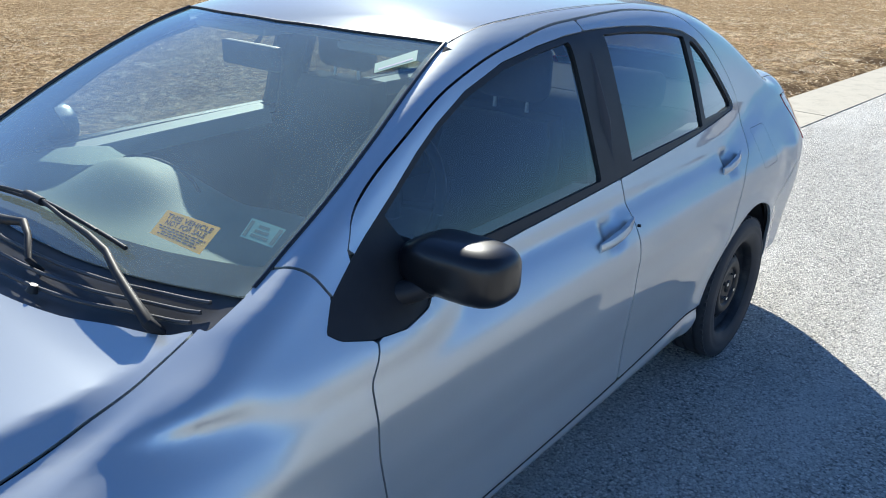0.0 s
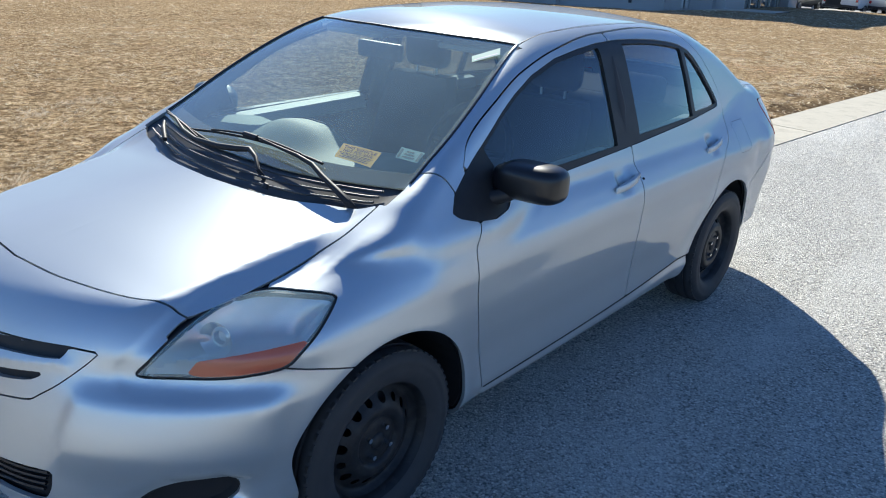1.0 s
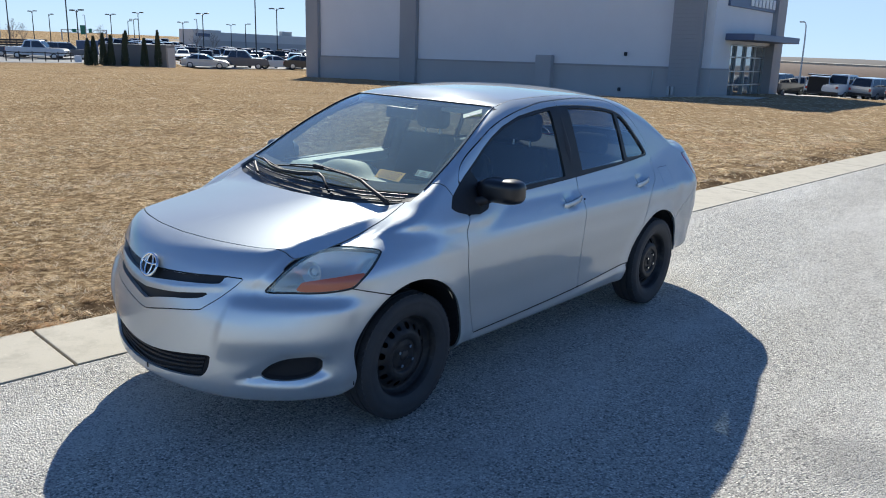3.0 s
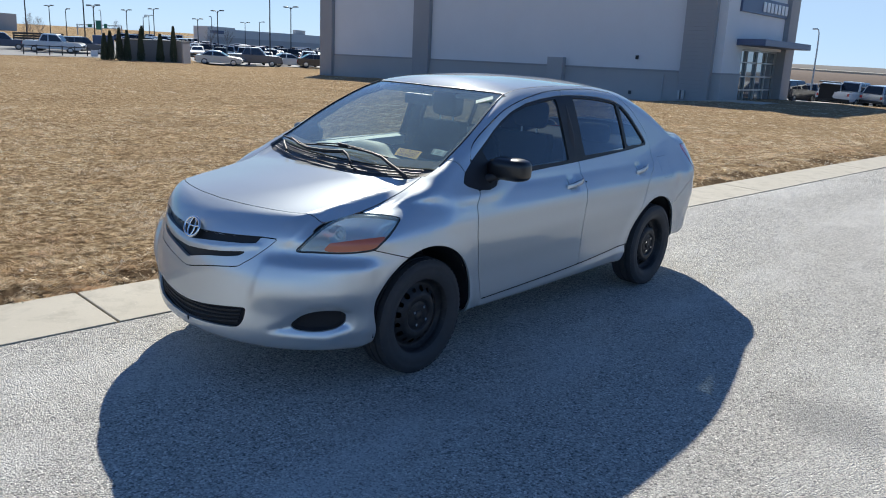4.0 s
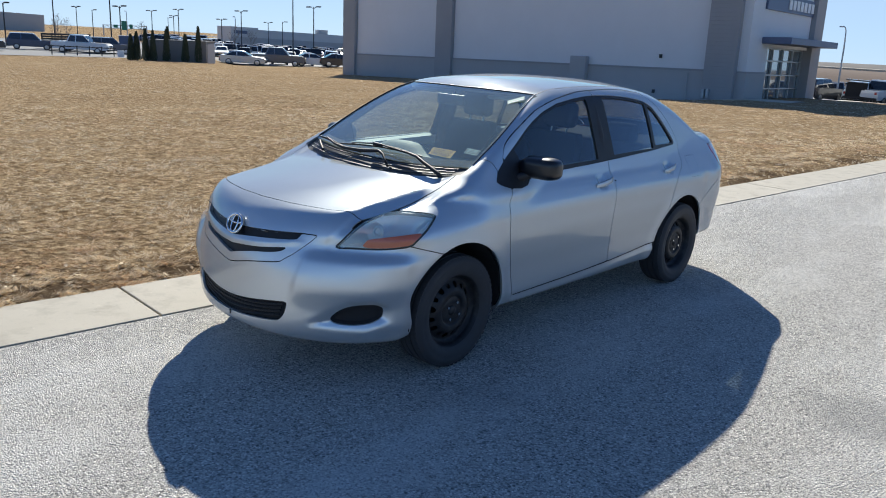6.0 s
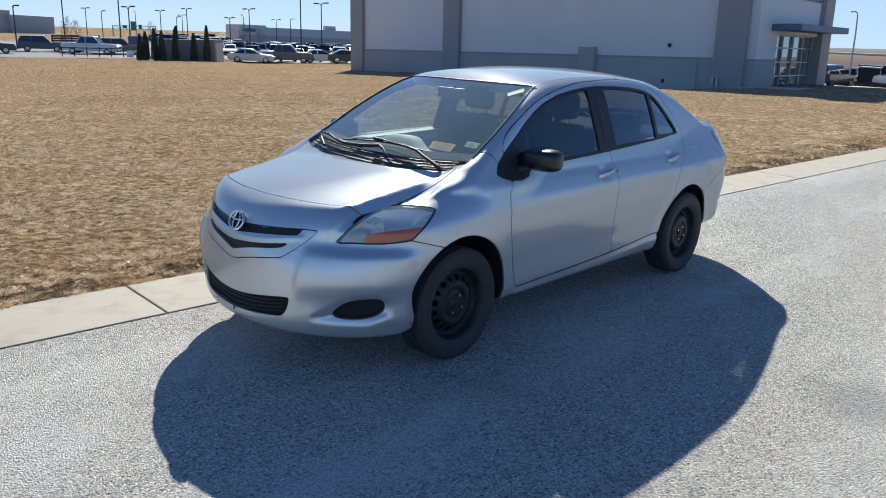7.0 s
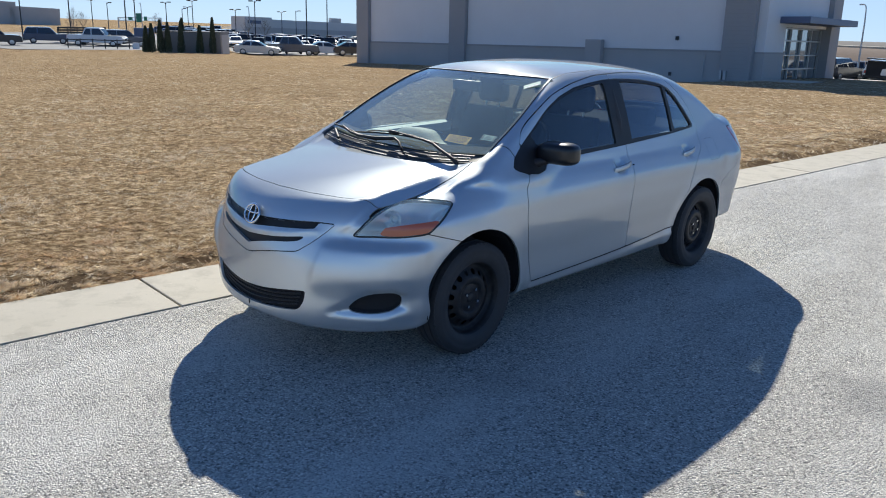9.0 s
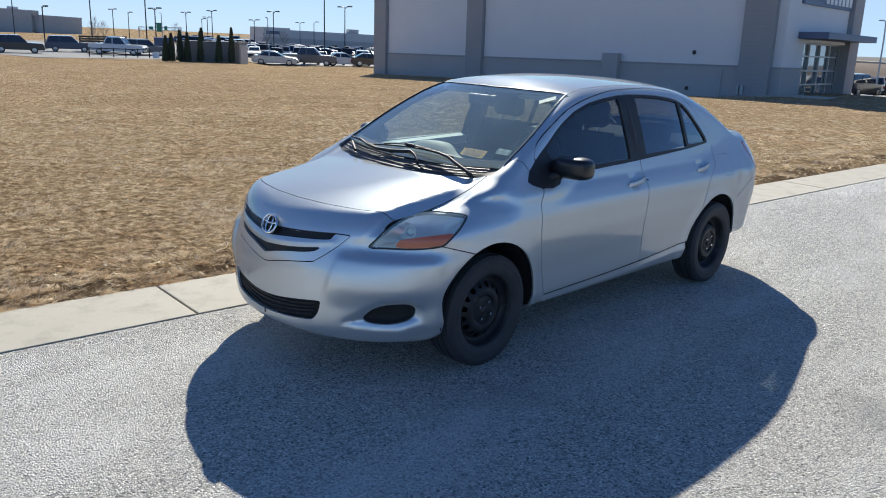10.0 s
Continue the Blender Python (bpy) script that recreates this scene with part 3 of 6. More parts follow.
for k in range(44):
    z0 = -0.7 + k * 0.20
    if course_me is None:
        c = part("course", boxes(((-2.015, -0.375, 0), (-0.445, 0.3, 0.194)), bevel=0.006), DARK_BLOCK, pier)
        course_me = c.data
    else:
        c = new("course", course_me)
        c.parent = pier
    c.location = (0, 0, z0)
part("side_wall", boxes(((-0.66, -0.02, 1.5), (0.0, 2.4, HIGH)), ((-0.3, 2.4, 2.75), (0.0, 8.1, HIGH))), PALE_WALL, store)
part("side_base", boxes(((-0.66, -0.06, -1.0), (0.04, 2.4, 1.42))), GREY_BLOCK, store)
part("base_cap", boxes(((-0.66, -0.10, 1.42), (0.08, 2.4, 1.5))), DARK_BLOCK, store)
part("entrance_pier", boxes(((-0.6, 8.1, -0.5), (0.28, 9.5, HIGH)), bevel=0.02), DARK_BLOCK, store)
part("back_wall", boxes(((-30.3, 0.9, -1.2), (-29.9, 9.1, HIGH)), ((-30.3, 9.1, -1.2), (-0.6, 9.4, HIGH))), PALE_WALL, store)
part("roof", boxes(((-30.2, 0.3, HIGH - .5), (-0.3, 9.1, HIGH - .3))), GREY_BLOCK, store)
front = part("storefront", boxes(((-0.42, 2.4, -0.2), (-0.36, 8.1, 2.75))), BLACK_TRIM, store, "glazed aluminium storefront")
for y0, y1 in ((2.48, 3.75), (3.83, 5.2), (5.28, 6.6), (6.68, 8.02)):
    for z0, z1 in ((-0.03, 0.62), (0.69, 1.32), (1.39, 2.05), (2.12, 2.67)):
        part("pane", boxes(((-0.355, y0 - .02, z0 - .02), (-0.32, y1 + .02, z1 + .02))), STORE_GLASS, front)
for y0 in (2.4, 3.75, 5.2, 6.6, 8.02):
    part("mullion", boxes(((-0.30, y0, -0.1), (-0.2, y0 + .08, 2.75))), ALU, front)
for z0 in (-0.1, 0.62, 1.32, 2.05, 2.67):
    part("mullion", boxes(((-0.297, 2.4, z0), (-0.205, 8.1, z0 + .07))), ALU, front)
part("canopy", boxes(((0.0, 1.5, 2.90), (1.45, 8.6, 3.22)), bevel=0.02), METAL_BLUE, store, "flat blue-grey metal entrance canopy")
sign = part("sign_panel", boxes(((0.0, 1.4, 4.55), (0.12, 8.0, 5.35)), bevel=0.01), METAL_BLUE, store, "dark sign panel with white strokes")
for k in range(7):
    y0 = 4.15 + k * 0.55
    part("sign_stroke", boxes(((0.12, y0, 4.70), (0.17, y0 + .40, 5.20)), bevel=0.03), WHITE_SIGN, sign)
for x0, z0 in ((-4.7, 2.0),):
    part("wall_lamp", boxes(((x0, -0.09, z0), (x0 + .13, 0.05, z0 + .2)), bevel=0.02), BLACK_TRIM, store)
part("hose_bib", boxes(((-4.93, -0.08, 0.17), (-4.78, 0.0, 0.36)), bevel=0.02), CLOTH, store)
for x0 in (-1.95, -1.72):
    part("meter_box", boxes(((x0, -0.52, 0.12), (x0 + .15, -0.38, 0.56)), bevel=0.02), PALE_POLE, store, "small pale grey meter box")
bm = bmesh.new()
tube(bm, [(-3.0, -.1, -.9), (-3.0, -.1, .35), (-2.98, -.1, 1.3)], .035, 6)
tube(bm, [(-3.0, -.1, .0), (-2.75, -.12, .05), (-2.7, -.12, -.9)], .045, 6)
part("service_pipe", bm, PALE_POLE, store, "grey service pipe with a bend")
vs, fs = [], []
for k in range(25):
    x = -22 + k * .52
    vs += [(x, 34.1, lie(x, 34.1) - .4), (x, 34.1, lie(x, 34.1) + .05), (x, 36.0, lie(x, 36) + .07), (x, 36.0, lie(x, 36) - .4)]
    if k:
        fs += [(k * 4 - 4 + j, k * 4 - 3 + j, k * 4 + 1 + j, k * 4 + j) for j in range(3)]
tagged(sheet("entrance_walk", [(x, y, z) for x in (-12.4, -9.5) for y, z in ((36, -1.2), (36, -.36), (52, -.5), (52, -1.2))], [(0, 1, 5, 4), (1, 2, 6, 5), (2, 3, 7, 6), (0, 3, 2, 1), (4, 5, 6, 7)], CONCRETE), "pale concrete walk before the entrance", "walkway", kind="structure")
tagged(sheet("walkway", vs, fs, CONCRETE), "pale concrete walk along the building", "walkway", kind="structure")

# ---- parking lots ----
def lot(name, x0, y0, x1, y1, label):
    xs, ys = np.linspace(x0, x1, 18), np.linspace(y0, y1, 18)
    vs = [(x, y, lie(x, y) + 0.06) for y in ys for x in xs]
    fs = [(j * 18 + i, j * 18 + i + 1, (j + 1) * 18 + i + 1, (j + 1) * 18 + i) for j in range(17) for i in range(17)]
    return tagged(sheet(name, vs, fs, LOT_GREY), label, "parking lot", kind="structure")


lot("parking_lot_west", -150, 20, -66.5, 120, "grey asphalt parking lot full of vehicles")
lot("parking_lot_north", -30, 49, -1.2, 130, "grey asphalt parking lot behind the building")
tagged(part("lot_edge", boxes(((-9.6, 48.3, -1.3), (-1.0, 48.7, -0.42)), bevel=0.03), CONCRETE), "pale concrete lot edge beside the grass", "kerb", kind="structure")


def parked(kind, paint, glassy):
    """A parked vehicle seen far off, nose towards -y, centred on the ground."""
    root = thing(kind, Matrix(), "", "")
    if kind == "pickup_truck":
        long, wide, low, belt, top = 5.8, 1.95, 0.5, 1.15, 1.9
        cab = [(-1.15, belt), (-0.45, top), (1.0, top), (1.35, belt)]
        side = [(-2.9, .55), (-2.85, 1.0), (-2.6, 1.12), (-1.1, belt), (2.85, belt), (2.9, .6)]
    elif kind in ("sport_utility_vehicle", "open_wagon"):
        long, wide, low, belt, top = 4.8, 1.9, 0.45, 1.05, 1.75
        cab = [(-0.95, belt), (-0.25, top), (2.0, top - .04), (2.35, belt)]
        side = [(-2.4, .5), (-2.38, .9), (-2.1, 1.0), (-0.9, belt), (2.38, belt), (2.4, .55)]
    else:
        long, wide, low, belt, top = 4.7, 1.82, 0.35, 0.92, 1.43
        cab = [(-0.95, belt), (0.0, top - .02), (1.0, top), (1.9, belt)]
        side = [(-2.35, .4), (-2.33, .68), (-2.0, .80), (-0.9, belt), (2.25, belt + .05), (2.35, .5)]
    h = wide / 2
    bm = bmesh.new()
    prism(bm, side[:1] + [(side[0][0] + .1, low - .1), (side[-1][0] - .1, low - .1)] + side[:0:-1], -h, h, axis=0)
    bmesh.ops.bevel(bm, geom=list(bm.edges), offset=0.07, segments=2, affect="EDGES")
    part("body", bm, paint, root, smooth=50)

    def flank(z):
        return (h - .1) * (1 - .18 * (z - belt) / (top - belt))
    bm = bmesh.new()
    prism(bm, cab, -1, 1, axis=0)
    for v in bm.verts:
        v.co.x *= flank(v.co.z)
    bmesh.ops.bevel(bm, geom=list(bm.edges), offset=0.05, segments=2, affect="EDGES")
    part("cabin", bm, paint, root, smooth=50)

    def glaze(name, corners):
        bm = bmesh.new()
        mid = sum((Vector(c) for c in corners), Vector()) / 4
        n = (Vector(corners[1]) - Vector(corners[0])).cross(Vector(corners[2]) - Vector(corners[0])).normalized()
        if n.dot(mid - Vector((0, (cab[1][0] + cab[2][0]) / 2, belt))) < 0:
            n = -n
        a, b = [bm.verts.new(Vector(c) + n * .012) for c in corners], [bm.verts.new(Vector(c) - n * .03) for c in corners]
        bm.faces.new(a), bm.faces.new(b[::-1])
        for k in range(4):
            bm.faces.new((a[k], a[(k + 1) % 4], b[(k + 1) % 4], b[k]))
        part(name, bm, glassy, root)

    def on_line(p, q, z):
        t = (z - p[1]) / (q[1] - p[1])
        return p[0] + (q[0] - p[0]) * t
    z0, z1 = belt + .05, top - .10
    mid = (cab[1][0] + cab[2][0]) / 2 + .1
    for sx in (-1, 1):
        for ya, yb, yc, yd in ((on_line(cab[0], cab[1], z0) + .12, mid - .05, mid - .05, on_line(cab[0], cab[1], z1) + .12),
                               (mid + .05, on_line(cab[3], cab[2], z0) - .14, on_line(cab[3], cab[2], z1) - .14, mid + .05)):
            glaze("side_window", [(sx * flank(z0), ya, z0), (sx * flank(z0), yb, z0), (sx * flank(z1), yc, z1), (sx * flank(z1), yd, z1)])
    for p, q, name in ((cab[0], cab[1], "windshield"), (cab[3], cab[2], "rear_window")):
        glaze(name, [(-flank(z0) * .88, on_line(p, q, z0), z0), (flank(z0) * .88, on_line(p, q, z0), z0), (flank(z1) * .86, on_line(p, q, z1), z1), (-flank(z1) * .86, on_line(p, q, z1), z1)])
    for sy in (-long * .31, long * .30):
        for sx in (-1, 1):
            bm = bmesh.new()
            rod(bm, (sx * (h - .22), sy, .34), (sx * (h + .01), sy, .34), .34, sides=18)
            bmesh.ops.bevel(bm, geom=[e for e in bm.edges if len(e.link_faces) == 2 and e.calc_face_angle(0) > 1], offset=0.04, segments=1, affect="EDGES")
            w = part("wheel", bm, RUBBER, root)
            part("rim", lathe(bmesh.new(), [(.0, .02), (.12, .015), (.20, .01), (.215, 0)], pose(sx * (h + .012), sy, .34, 0, 90 * sx, 0), 14), SATIN, w)
    part("bumper", boxes(((-h + .05, -long / 2 - .04, .35), (h - .05, -long / 2 + .15, .55)), bevel=0.04), BLACK_TRIM, root)
    part("bumper", boxes(((-h + .05, long / 2 - .15, .38), (h - .05, long / 2 + .04, .58)), bevel=0.04), BLACK_TRIM, root)
    part("grille", boxes(((-h * .45, -long / 2 - .02, belt - .42), (h * .45, -long / 2 + .08, belt - .24)), bevel=0.02), CHROME, root)
    for sx in (-1, 1):
        part("tail_lamp", boxes(((sx * (h - .16) - .08, long / 2 - .08, belt - .32), (sx * (h - .16) + .08, long / 2 + .03, belt - .12))), RED_LENS, root)
        part("headlamp", boxes(((sx * (h - .24) - .14, -long / 2 - .02, belt - .36), (sx * (h - .24) + .14, -long / 2 + .1, belt - .22))), REFLECTOR, root)
    return root


FAR_GLASS = shader("far_car_glass", (0.015, 0.018, 0.022), 0.06, spec=0.8)
WHITE_CAR, GREY_CAR = car_paint("white_paint", (0.72, 0.73, 0.74), 0.0, 0.3), car_paint("grey_paint", (0.11, 0.12, 0.14), 0.1)
DARK_CAR, BLUE_CAR, PALE_CAR = car_paint("dark_paint", (0.020, 0.023, 0.030), 0.0), car_paint("blue_paint", (0.05, 0.08, 0.14), 0.4), car_paint("pale_silver_paint", (0.52, 0.54, 0.55), 0.7)
WORDS = {"white": WHITE_CAR, "grey": GREY_CAR, "black": DARK_CAR, "dark blue": BLUE_CAR, "silver": PALE_CAR}
KINDS = {"pickup_truck": "pickup truck", "sport_utility_vehicle": "sport utility vehicle", "parked_sedan": "sedan"}
models = {}


def park(kind, colour, x, y, turn, z=None, group="vehicles in the lot"):
    z = lie(x, y) + 0.06 if z is None else z
    m = pose(x, y, z, 0, TILT if x < -10 else 0, turn)
    if (kind, colour) in models:
        return copy_thing(models[kind, colour], m)
    ob = parked(kind, WORDS[colour], FAR_GLASS)
    tagged(ob, f"{colour} {KINDS[kind]} parked on the asphalt lot", KINDS[kind], group)
    ob.matrix_world = m
    models[kind, colour] = ob
    return ob


park("pickup_truck", "white", -83.2, 33.8, 140)
park("sport_utility_vehicle", "dark blue", -90.6, 31.4, 160)
park("parked_sedan", "silver", -68.4, 44.0, 140)
park("sport_utility_vehicle", "black", -84.0, 23.9, 165)
park("pickup_truck", "grey", -68.2, 48.2, 140)
park("parked_sedan", "white", -66.5, 51.6, 150)
park("parked_sedan", "black", -64.9, 54.0, 150)
park("sport_utility_vehicle", "grey", -83.9, 37.2, 160)
tones = ["white", "grey", "black", "silver", "dark blue"]
for row in range(12):
    d = 95 + row * 7.6
    ang = 139.0
    while ang < 149.2 + .35 * row:
        ang += math.degrees(2.95 / d)
        if rng.random() < 0.1 or (row < 2 and ang > 145):
            continue
        x, y = 3.3 + d * math.cos(radians(ang)), -3 + d * math.sin(radians(ang))
        park(["parked_sedan", "sport_utility_vehicle", "pickup_truck", "parked_sedan"][int(rng.integers(4))], tones[int(rng.integers(5))], x, y, 54 + rng.uniform(-4, 4) + 180 * int(rng.integers(2)))
for kind, colour, x, y, turn in (("parked_sedan", "white", -20.6, 62.5, 172), ("sport_utility_vehicle", "black", -18.0, 64.5, 170), ("pickup_truck", "white", -13.9, 67.0, 168),
                                 ("sport_utility_vehicle", "silver", -11.7, 67.4, 165), ("parked_sedan", "white", -9.4, 67.8, 170), ("parked_sedan", "dark blue", -7.2, 68.0, 168)):
    park(kind, colour, x, y, turn)
for row in range(5):
    for k in range(9):
        if rng.random() < 0.9:
            park(["sport_utility_vehicle", "pickup_truck", "parked_sedan"][int(rng.integers(3))], tones[int(rng.integers(5))],
                 -21.5 - 2.2 * row + k * 2.7, 77 + 9 * row + rng.uniform(-.8, .8), 12 + 180 * int(rng.integers(2)))

# the wagon with its tailgate up; a black slab on its rear stands for the shaded hold
wagon = parked("open_wagon", WHITE_CAR, FAR_GLASS)
tagged(wagon, "white wagon with its tailgate raised over a dark hold", "wagon", "vehicles in the lot")
part("tailgate", boxes(((-.78, 2.15, 1.78), (.78, 3.15, 1.88)), bevel=0.04), DARK_CAR, wagon, "raised dark tailgate")
part("hold", boxes(((-.74, 2.36, .55), (.74, 2.44, 1.66)), bevel=0.02), SHELL, wagon, "black slab standing for the shaded open hold")
wagon.matrix_world = pose(-15.6, 66.6, lie(-15.6, 66.6) + .06, 0, TILT, 190)

# a dark stake-sided trailer and a box trailer behind the pickup
stake = thing("stake_trailer", pose(-93.4, 36.4, lie(-93.4, 36.4) + .05, 0, TILT, 66), "dark stake-sided trailer parked on the lot", "trailer", "vehicles in the lot")
part("bed", boxes(((-2.6, -1, .55), (2.6, 1, .72)), bevel=0.02), POLE, stake)
for sy in (-1, .94):
    for z0 in (.85, 1.12, 1.39, 1.66):
        part("slat", boxes(((-2.6, sy, z0), (2.6, sy + .05, z0 + .17)), bevel=0.01), POLE, stake)
    for k in range(6):
        part("stake", boxes(((-2.58 + k * 1.02, sy - .06, .6), (-2.50 + k * 1.02, sy, 1.85)), bevel=0.01), POLE, stake)
    for x0 in (-.45, .45):
        bm = bmesh.new()
        rod(bm, (x0, sy * .9, .34), (x0, sy * .9 + .2, .34), .34, sides=16)
        part("wheel", bm, RUBBER, stake)
box = thing("box_trailer", pose(-86.6, 40.7, lie(-86.6, 40.7) + .05, 0, TILT, 66), "blue-grey box trailer parked on the lot", "trailer", "vehicles in the lot")
part("body", boxes(((-1.1, -.9, .45), (1.1, .9, 2.0)), bevel=0.05), METAL_BLUE, box)
for k in range(5):
    part("rib", boxes(((-1.0 + k * .48, -.93, .5), (-.95 + k * .48, -.9, 1.95))), METAL_BLUE, box)
for sy in (-.95, .75):
    bm = bmesh.new()
    rod(bm, (0, sy, .3), (0, sy + .2, .3), .3, sides=16)
    part("wheel", bm, RUBBER, box)

# vehicles on the far side of the road, behind the camera, mirrored in the door glass
for k in range(8):
    park(["pickup_truck", "sport_utility_vehicle", "parked_sedan"][k % 3], tones[(k * 2 + 1) % 5], 13.5 + .07 * (k * 3.1), -6 + k * 3.1, 272 + rng.uniform(-2, 2), z=0.0)


# ---- lamp posts, fence, conifers, far buildings and land ----
def lamp_post(name, x, y, high, arms, material, label, z=None, thick=.09):
    root = thing(name, pose(x, y, lie(x, y) if z is None else z, 0, TILT, 0), label, "lamp post", "lamp posts of the lots")
    bm = bmesh.new()
    rod(bm, (0, 0, 0), (0, 0, high), thick, thick * .7, 8)
    part("pole", bm, material, root)
    part("footing", boxes(((-.25, -.25, -.3), (.25, .25, .5)), bevel=0.03), CONCRETE, root)
    for sx in arms:
        bm = bmesh.new()
        tube(bm, [(0, 0, high - .3), (sx * .5, 0, high - .05), (sx * .9, 0, high)], thick * .45, 6)
        part("arm", bm, material, root)
        bm = bmesh.new()
        add_box(bm, (sx * 1.15 - .38, -.2, high - .08), (sx * 1.15 + .38, .2, high + .08), .03)
        part("lamp_head", bm, material, root)
    return root


for x, y, top, arms in ((-140, 41, 8.6, ()), (-100.8, 32.3, 3.1, (1,)), (-108.4, 41, 9.0, ()), (-144, 59, 3.9, (-1, 1)), (-143, 61.4, 3.5, (1,)), (-96.5, 43.2, 9.0, ()),
                        (-96, 44.2, 3.6, (-1, 1)), (-130, 66, 3.9, (-1, 1)), (-155, 82.5, 3.2, (1,)), (-154.5, 83.5, 3.6, (-1, 1)), (-127.8, 69.8, 4.4, (-1, 1)), (-124, 76, 3.2, (-1, 1)),
                        (-105.5, 68, 4.4, (-1, 1)), (-134.4, 96.6, 3.6, (1,)), (-85, 62.6, 9.5, ()), (-91.2, 70.9, 5.4, (-1, 1)), (-150, 104, 3.5, (-1, 1))):
    lamp_post("lot_lamp_post", x, y, top - lie(x, y), arms, POLE, "tall dark lamp post standing in the lot")
for x, y, top in ((-22.15, 83.3, 5.3), (-118, 75, 3.6), (-160, 76, 3.9)):
    root = thing("street_lamp", pose(x, y, lie(x, y), 0, TILT, 0), "galvanised street lamp with a bent arm", "street lamp", "street lamps")
    h = top - lie(x, y)
    bm = bmesh.new()
    tube(bm, [(0, 0, 0), (0, 0, h * .75), (-.05, 0, h * .95), (-.15, 0, h), (-.35, 0, h + .04)], [.1, .08, .06, .05, .045], 8)
    part("pole", bm, PALE_POLE, root)
    part("lamp_head", boxes(((-.7, -.13, h), (-.25, .13, h + .13)), bevel=0.03), PALE_POLE, root)

bin_wall = thing("enclosure_wall", pose(-60.9, 29.6, lie(-60.9, 29.6), 0, TILT, 43.7), "dark brown-grey block enclosure beside the lot", "enclosure")
part("wall", boxes(((0, 0, -.3), (5.06, 2.6, 1.66)), bevel=0.03), ENCLOSURE, bin_wall)
part("coping", boxes(((-.06, -.06, 1.66), (5.12, 2.66, 1.76)), bevel=0.02), ENCLOSURE, bin_wall)
part("gate", boxes(((5.06, .2, -.1), (5.12, 2.4, 1.5))), GREY_BLOCK, bin_wall, "grey metal gate")


def conifer(x, y, high, k):
    """A narrow upright juniper of many small sprays."""
    z = lie(x, y)
    root = thing("juniper", pose(x, y, z, 0, 0, k * 40), "dark narrow upright juniper beside the enclosure", "conifer", "junipers")
    bm = bmesh.new()
    rod(bm, (0, 0, -.1), (0, 0, high * .8), .06, .015, 6)
    part("trunk", bm, BARK, root)
    bm = bmesh.new()
    r2 = np.random.default_rng(50 + k)
    for j in range(2600):
        t = r2.random() ** .8
        rad = (.29 * (1 - t) ** .7 * min(1, t * 7 + .65) + .03) * r2.uniform(.45, 1.08)
        a = r2.uniform(0, math.tau)
        c = Vector((rad * math.cos(a), rad * math.sin(a), .03 + high * t))
        s = r2.uniform(.04, .09)
        up = Vector((math.cos(a) * .4, math.sin(a) * .4, 1)).normalized()
        side_way = up.cross(Vector((math.sin(a + j), math.cos(a - j), .2))).normalized()
        vs = [bm.verts.new(c - side_way * s * .5), bm.verts.new(c + side_way * s * .5), bm.verts.new(c + up * s * 2.1)]
        bm.faces.new(vs)
    part("crown", bm, JUNIPER, root)


for k, (x, y, h) in enumerate(((-59.7, 27.7, 2.0), (-59.5, 28.1, 2.2), (-59.2, 28.7, 2.45), (-58.9, 29.2, 2.3), (-60.4, 31.3, 2.75), (-58.4, 30.1, 2.45), (-57.7, 31.4, 2.15), (-57.2, 32.3, 2.8))):
    conifer(x, y, h, k)

fence = thing("rail_fence", pose(-72.9, 26.6, lie(-73, 28), 0, 0, math.degrees(math.atan2(5.3, 2.0))), "low dark post and rail fence before the lot", "fence")
for k in range(6):
    part("post", boxes(((k * 1.05, -.05, -.2), (k * 1.05 + .09, .05, .95)), bevel=0.01), POLE, fence)
for z0 in (.35, .8):
    part("rail", boxes(((-.2, -.03, z0), (5.5, .03, z0 + .09)), bevel=0.01), POLE, fence)
part("notice_board", boxes(((5.6, -.06, .1), (6.2, .06, .7)), bevel=0.02), WHITE_SIGN, fence)

big_store = thing("far_store", pose(-157.1, 98.8, -3.2, 0, .5, math.degrees(math.atan2(26.1, 12.6))), "wide low grey retail building across the lot", "building")
part("wall", boxes(((6, 0, -.5), (70, 30, 5.0))), FAR_WALL, big_store)
part("base_band", boxes(((6, -.06, -.5), (70.0, 0.0, 3.2))), FAR_DARK, big_store)
part("corner_block", boxes(((0, -.25, -.5), (6, 30, 5.4))), FAR_WALL, big_store)
part("corner_base", boxes(((-.05, -.3, -.5), (6.05, -.25, 3.2))), FAR_DARK, big_store)
part("sign_panel", boxes(((.6, -.35, 3.9), (3.6, -.25, 4.6))), METAL_BLUE, big_store, "dark lettering panel")
for x0 in (21, 34, 42):
    part("roof_unit", boxes(((x0, 5, 5.0), (x0 + 2.4, 8, 6.0))), FAR_DARK, big_store)

hall = thing("far_hall", pose(-305.8, 112.5, -4.5, 0, TILT, math.degrees(math.atan2(-20.2, -6.6))), "large grey hall on the rise beyond the lot", "building")
part("wall", boxes(((0, -1, -2), (14, 50, 6.9)), ((12, -2, -2), (90, 50, 8.1))), FAR_DARK, hall)
for x0 in (18, 28, 37):
    part("roof_unit", boxes(((x0, 5, 8.1), (x0 + 3.5, 9, 9.2))), FAR_WALL, hall)

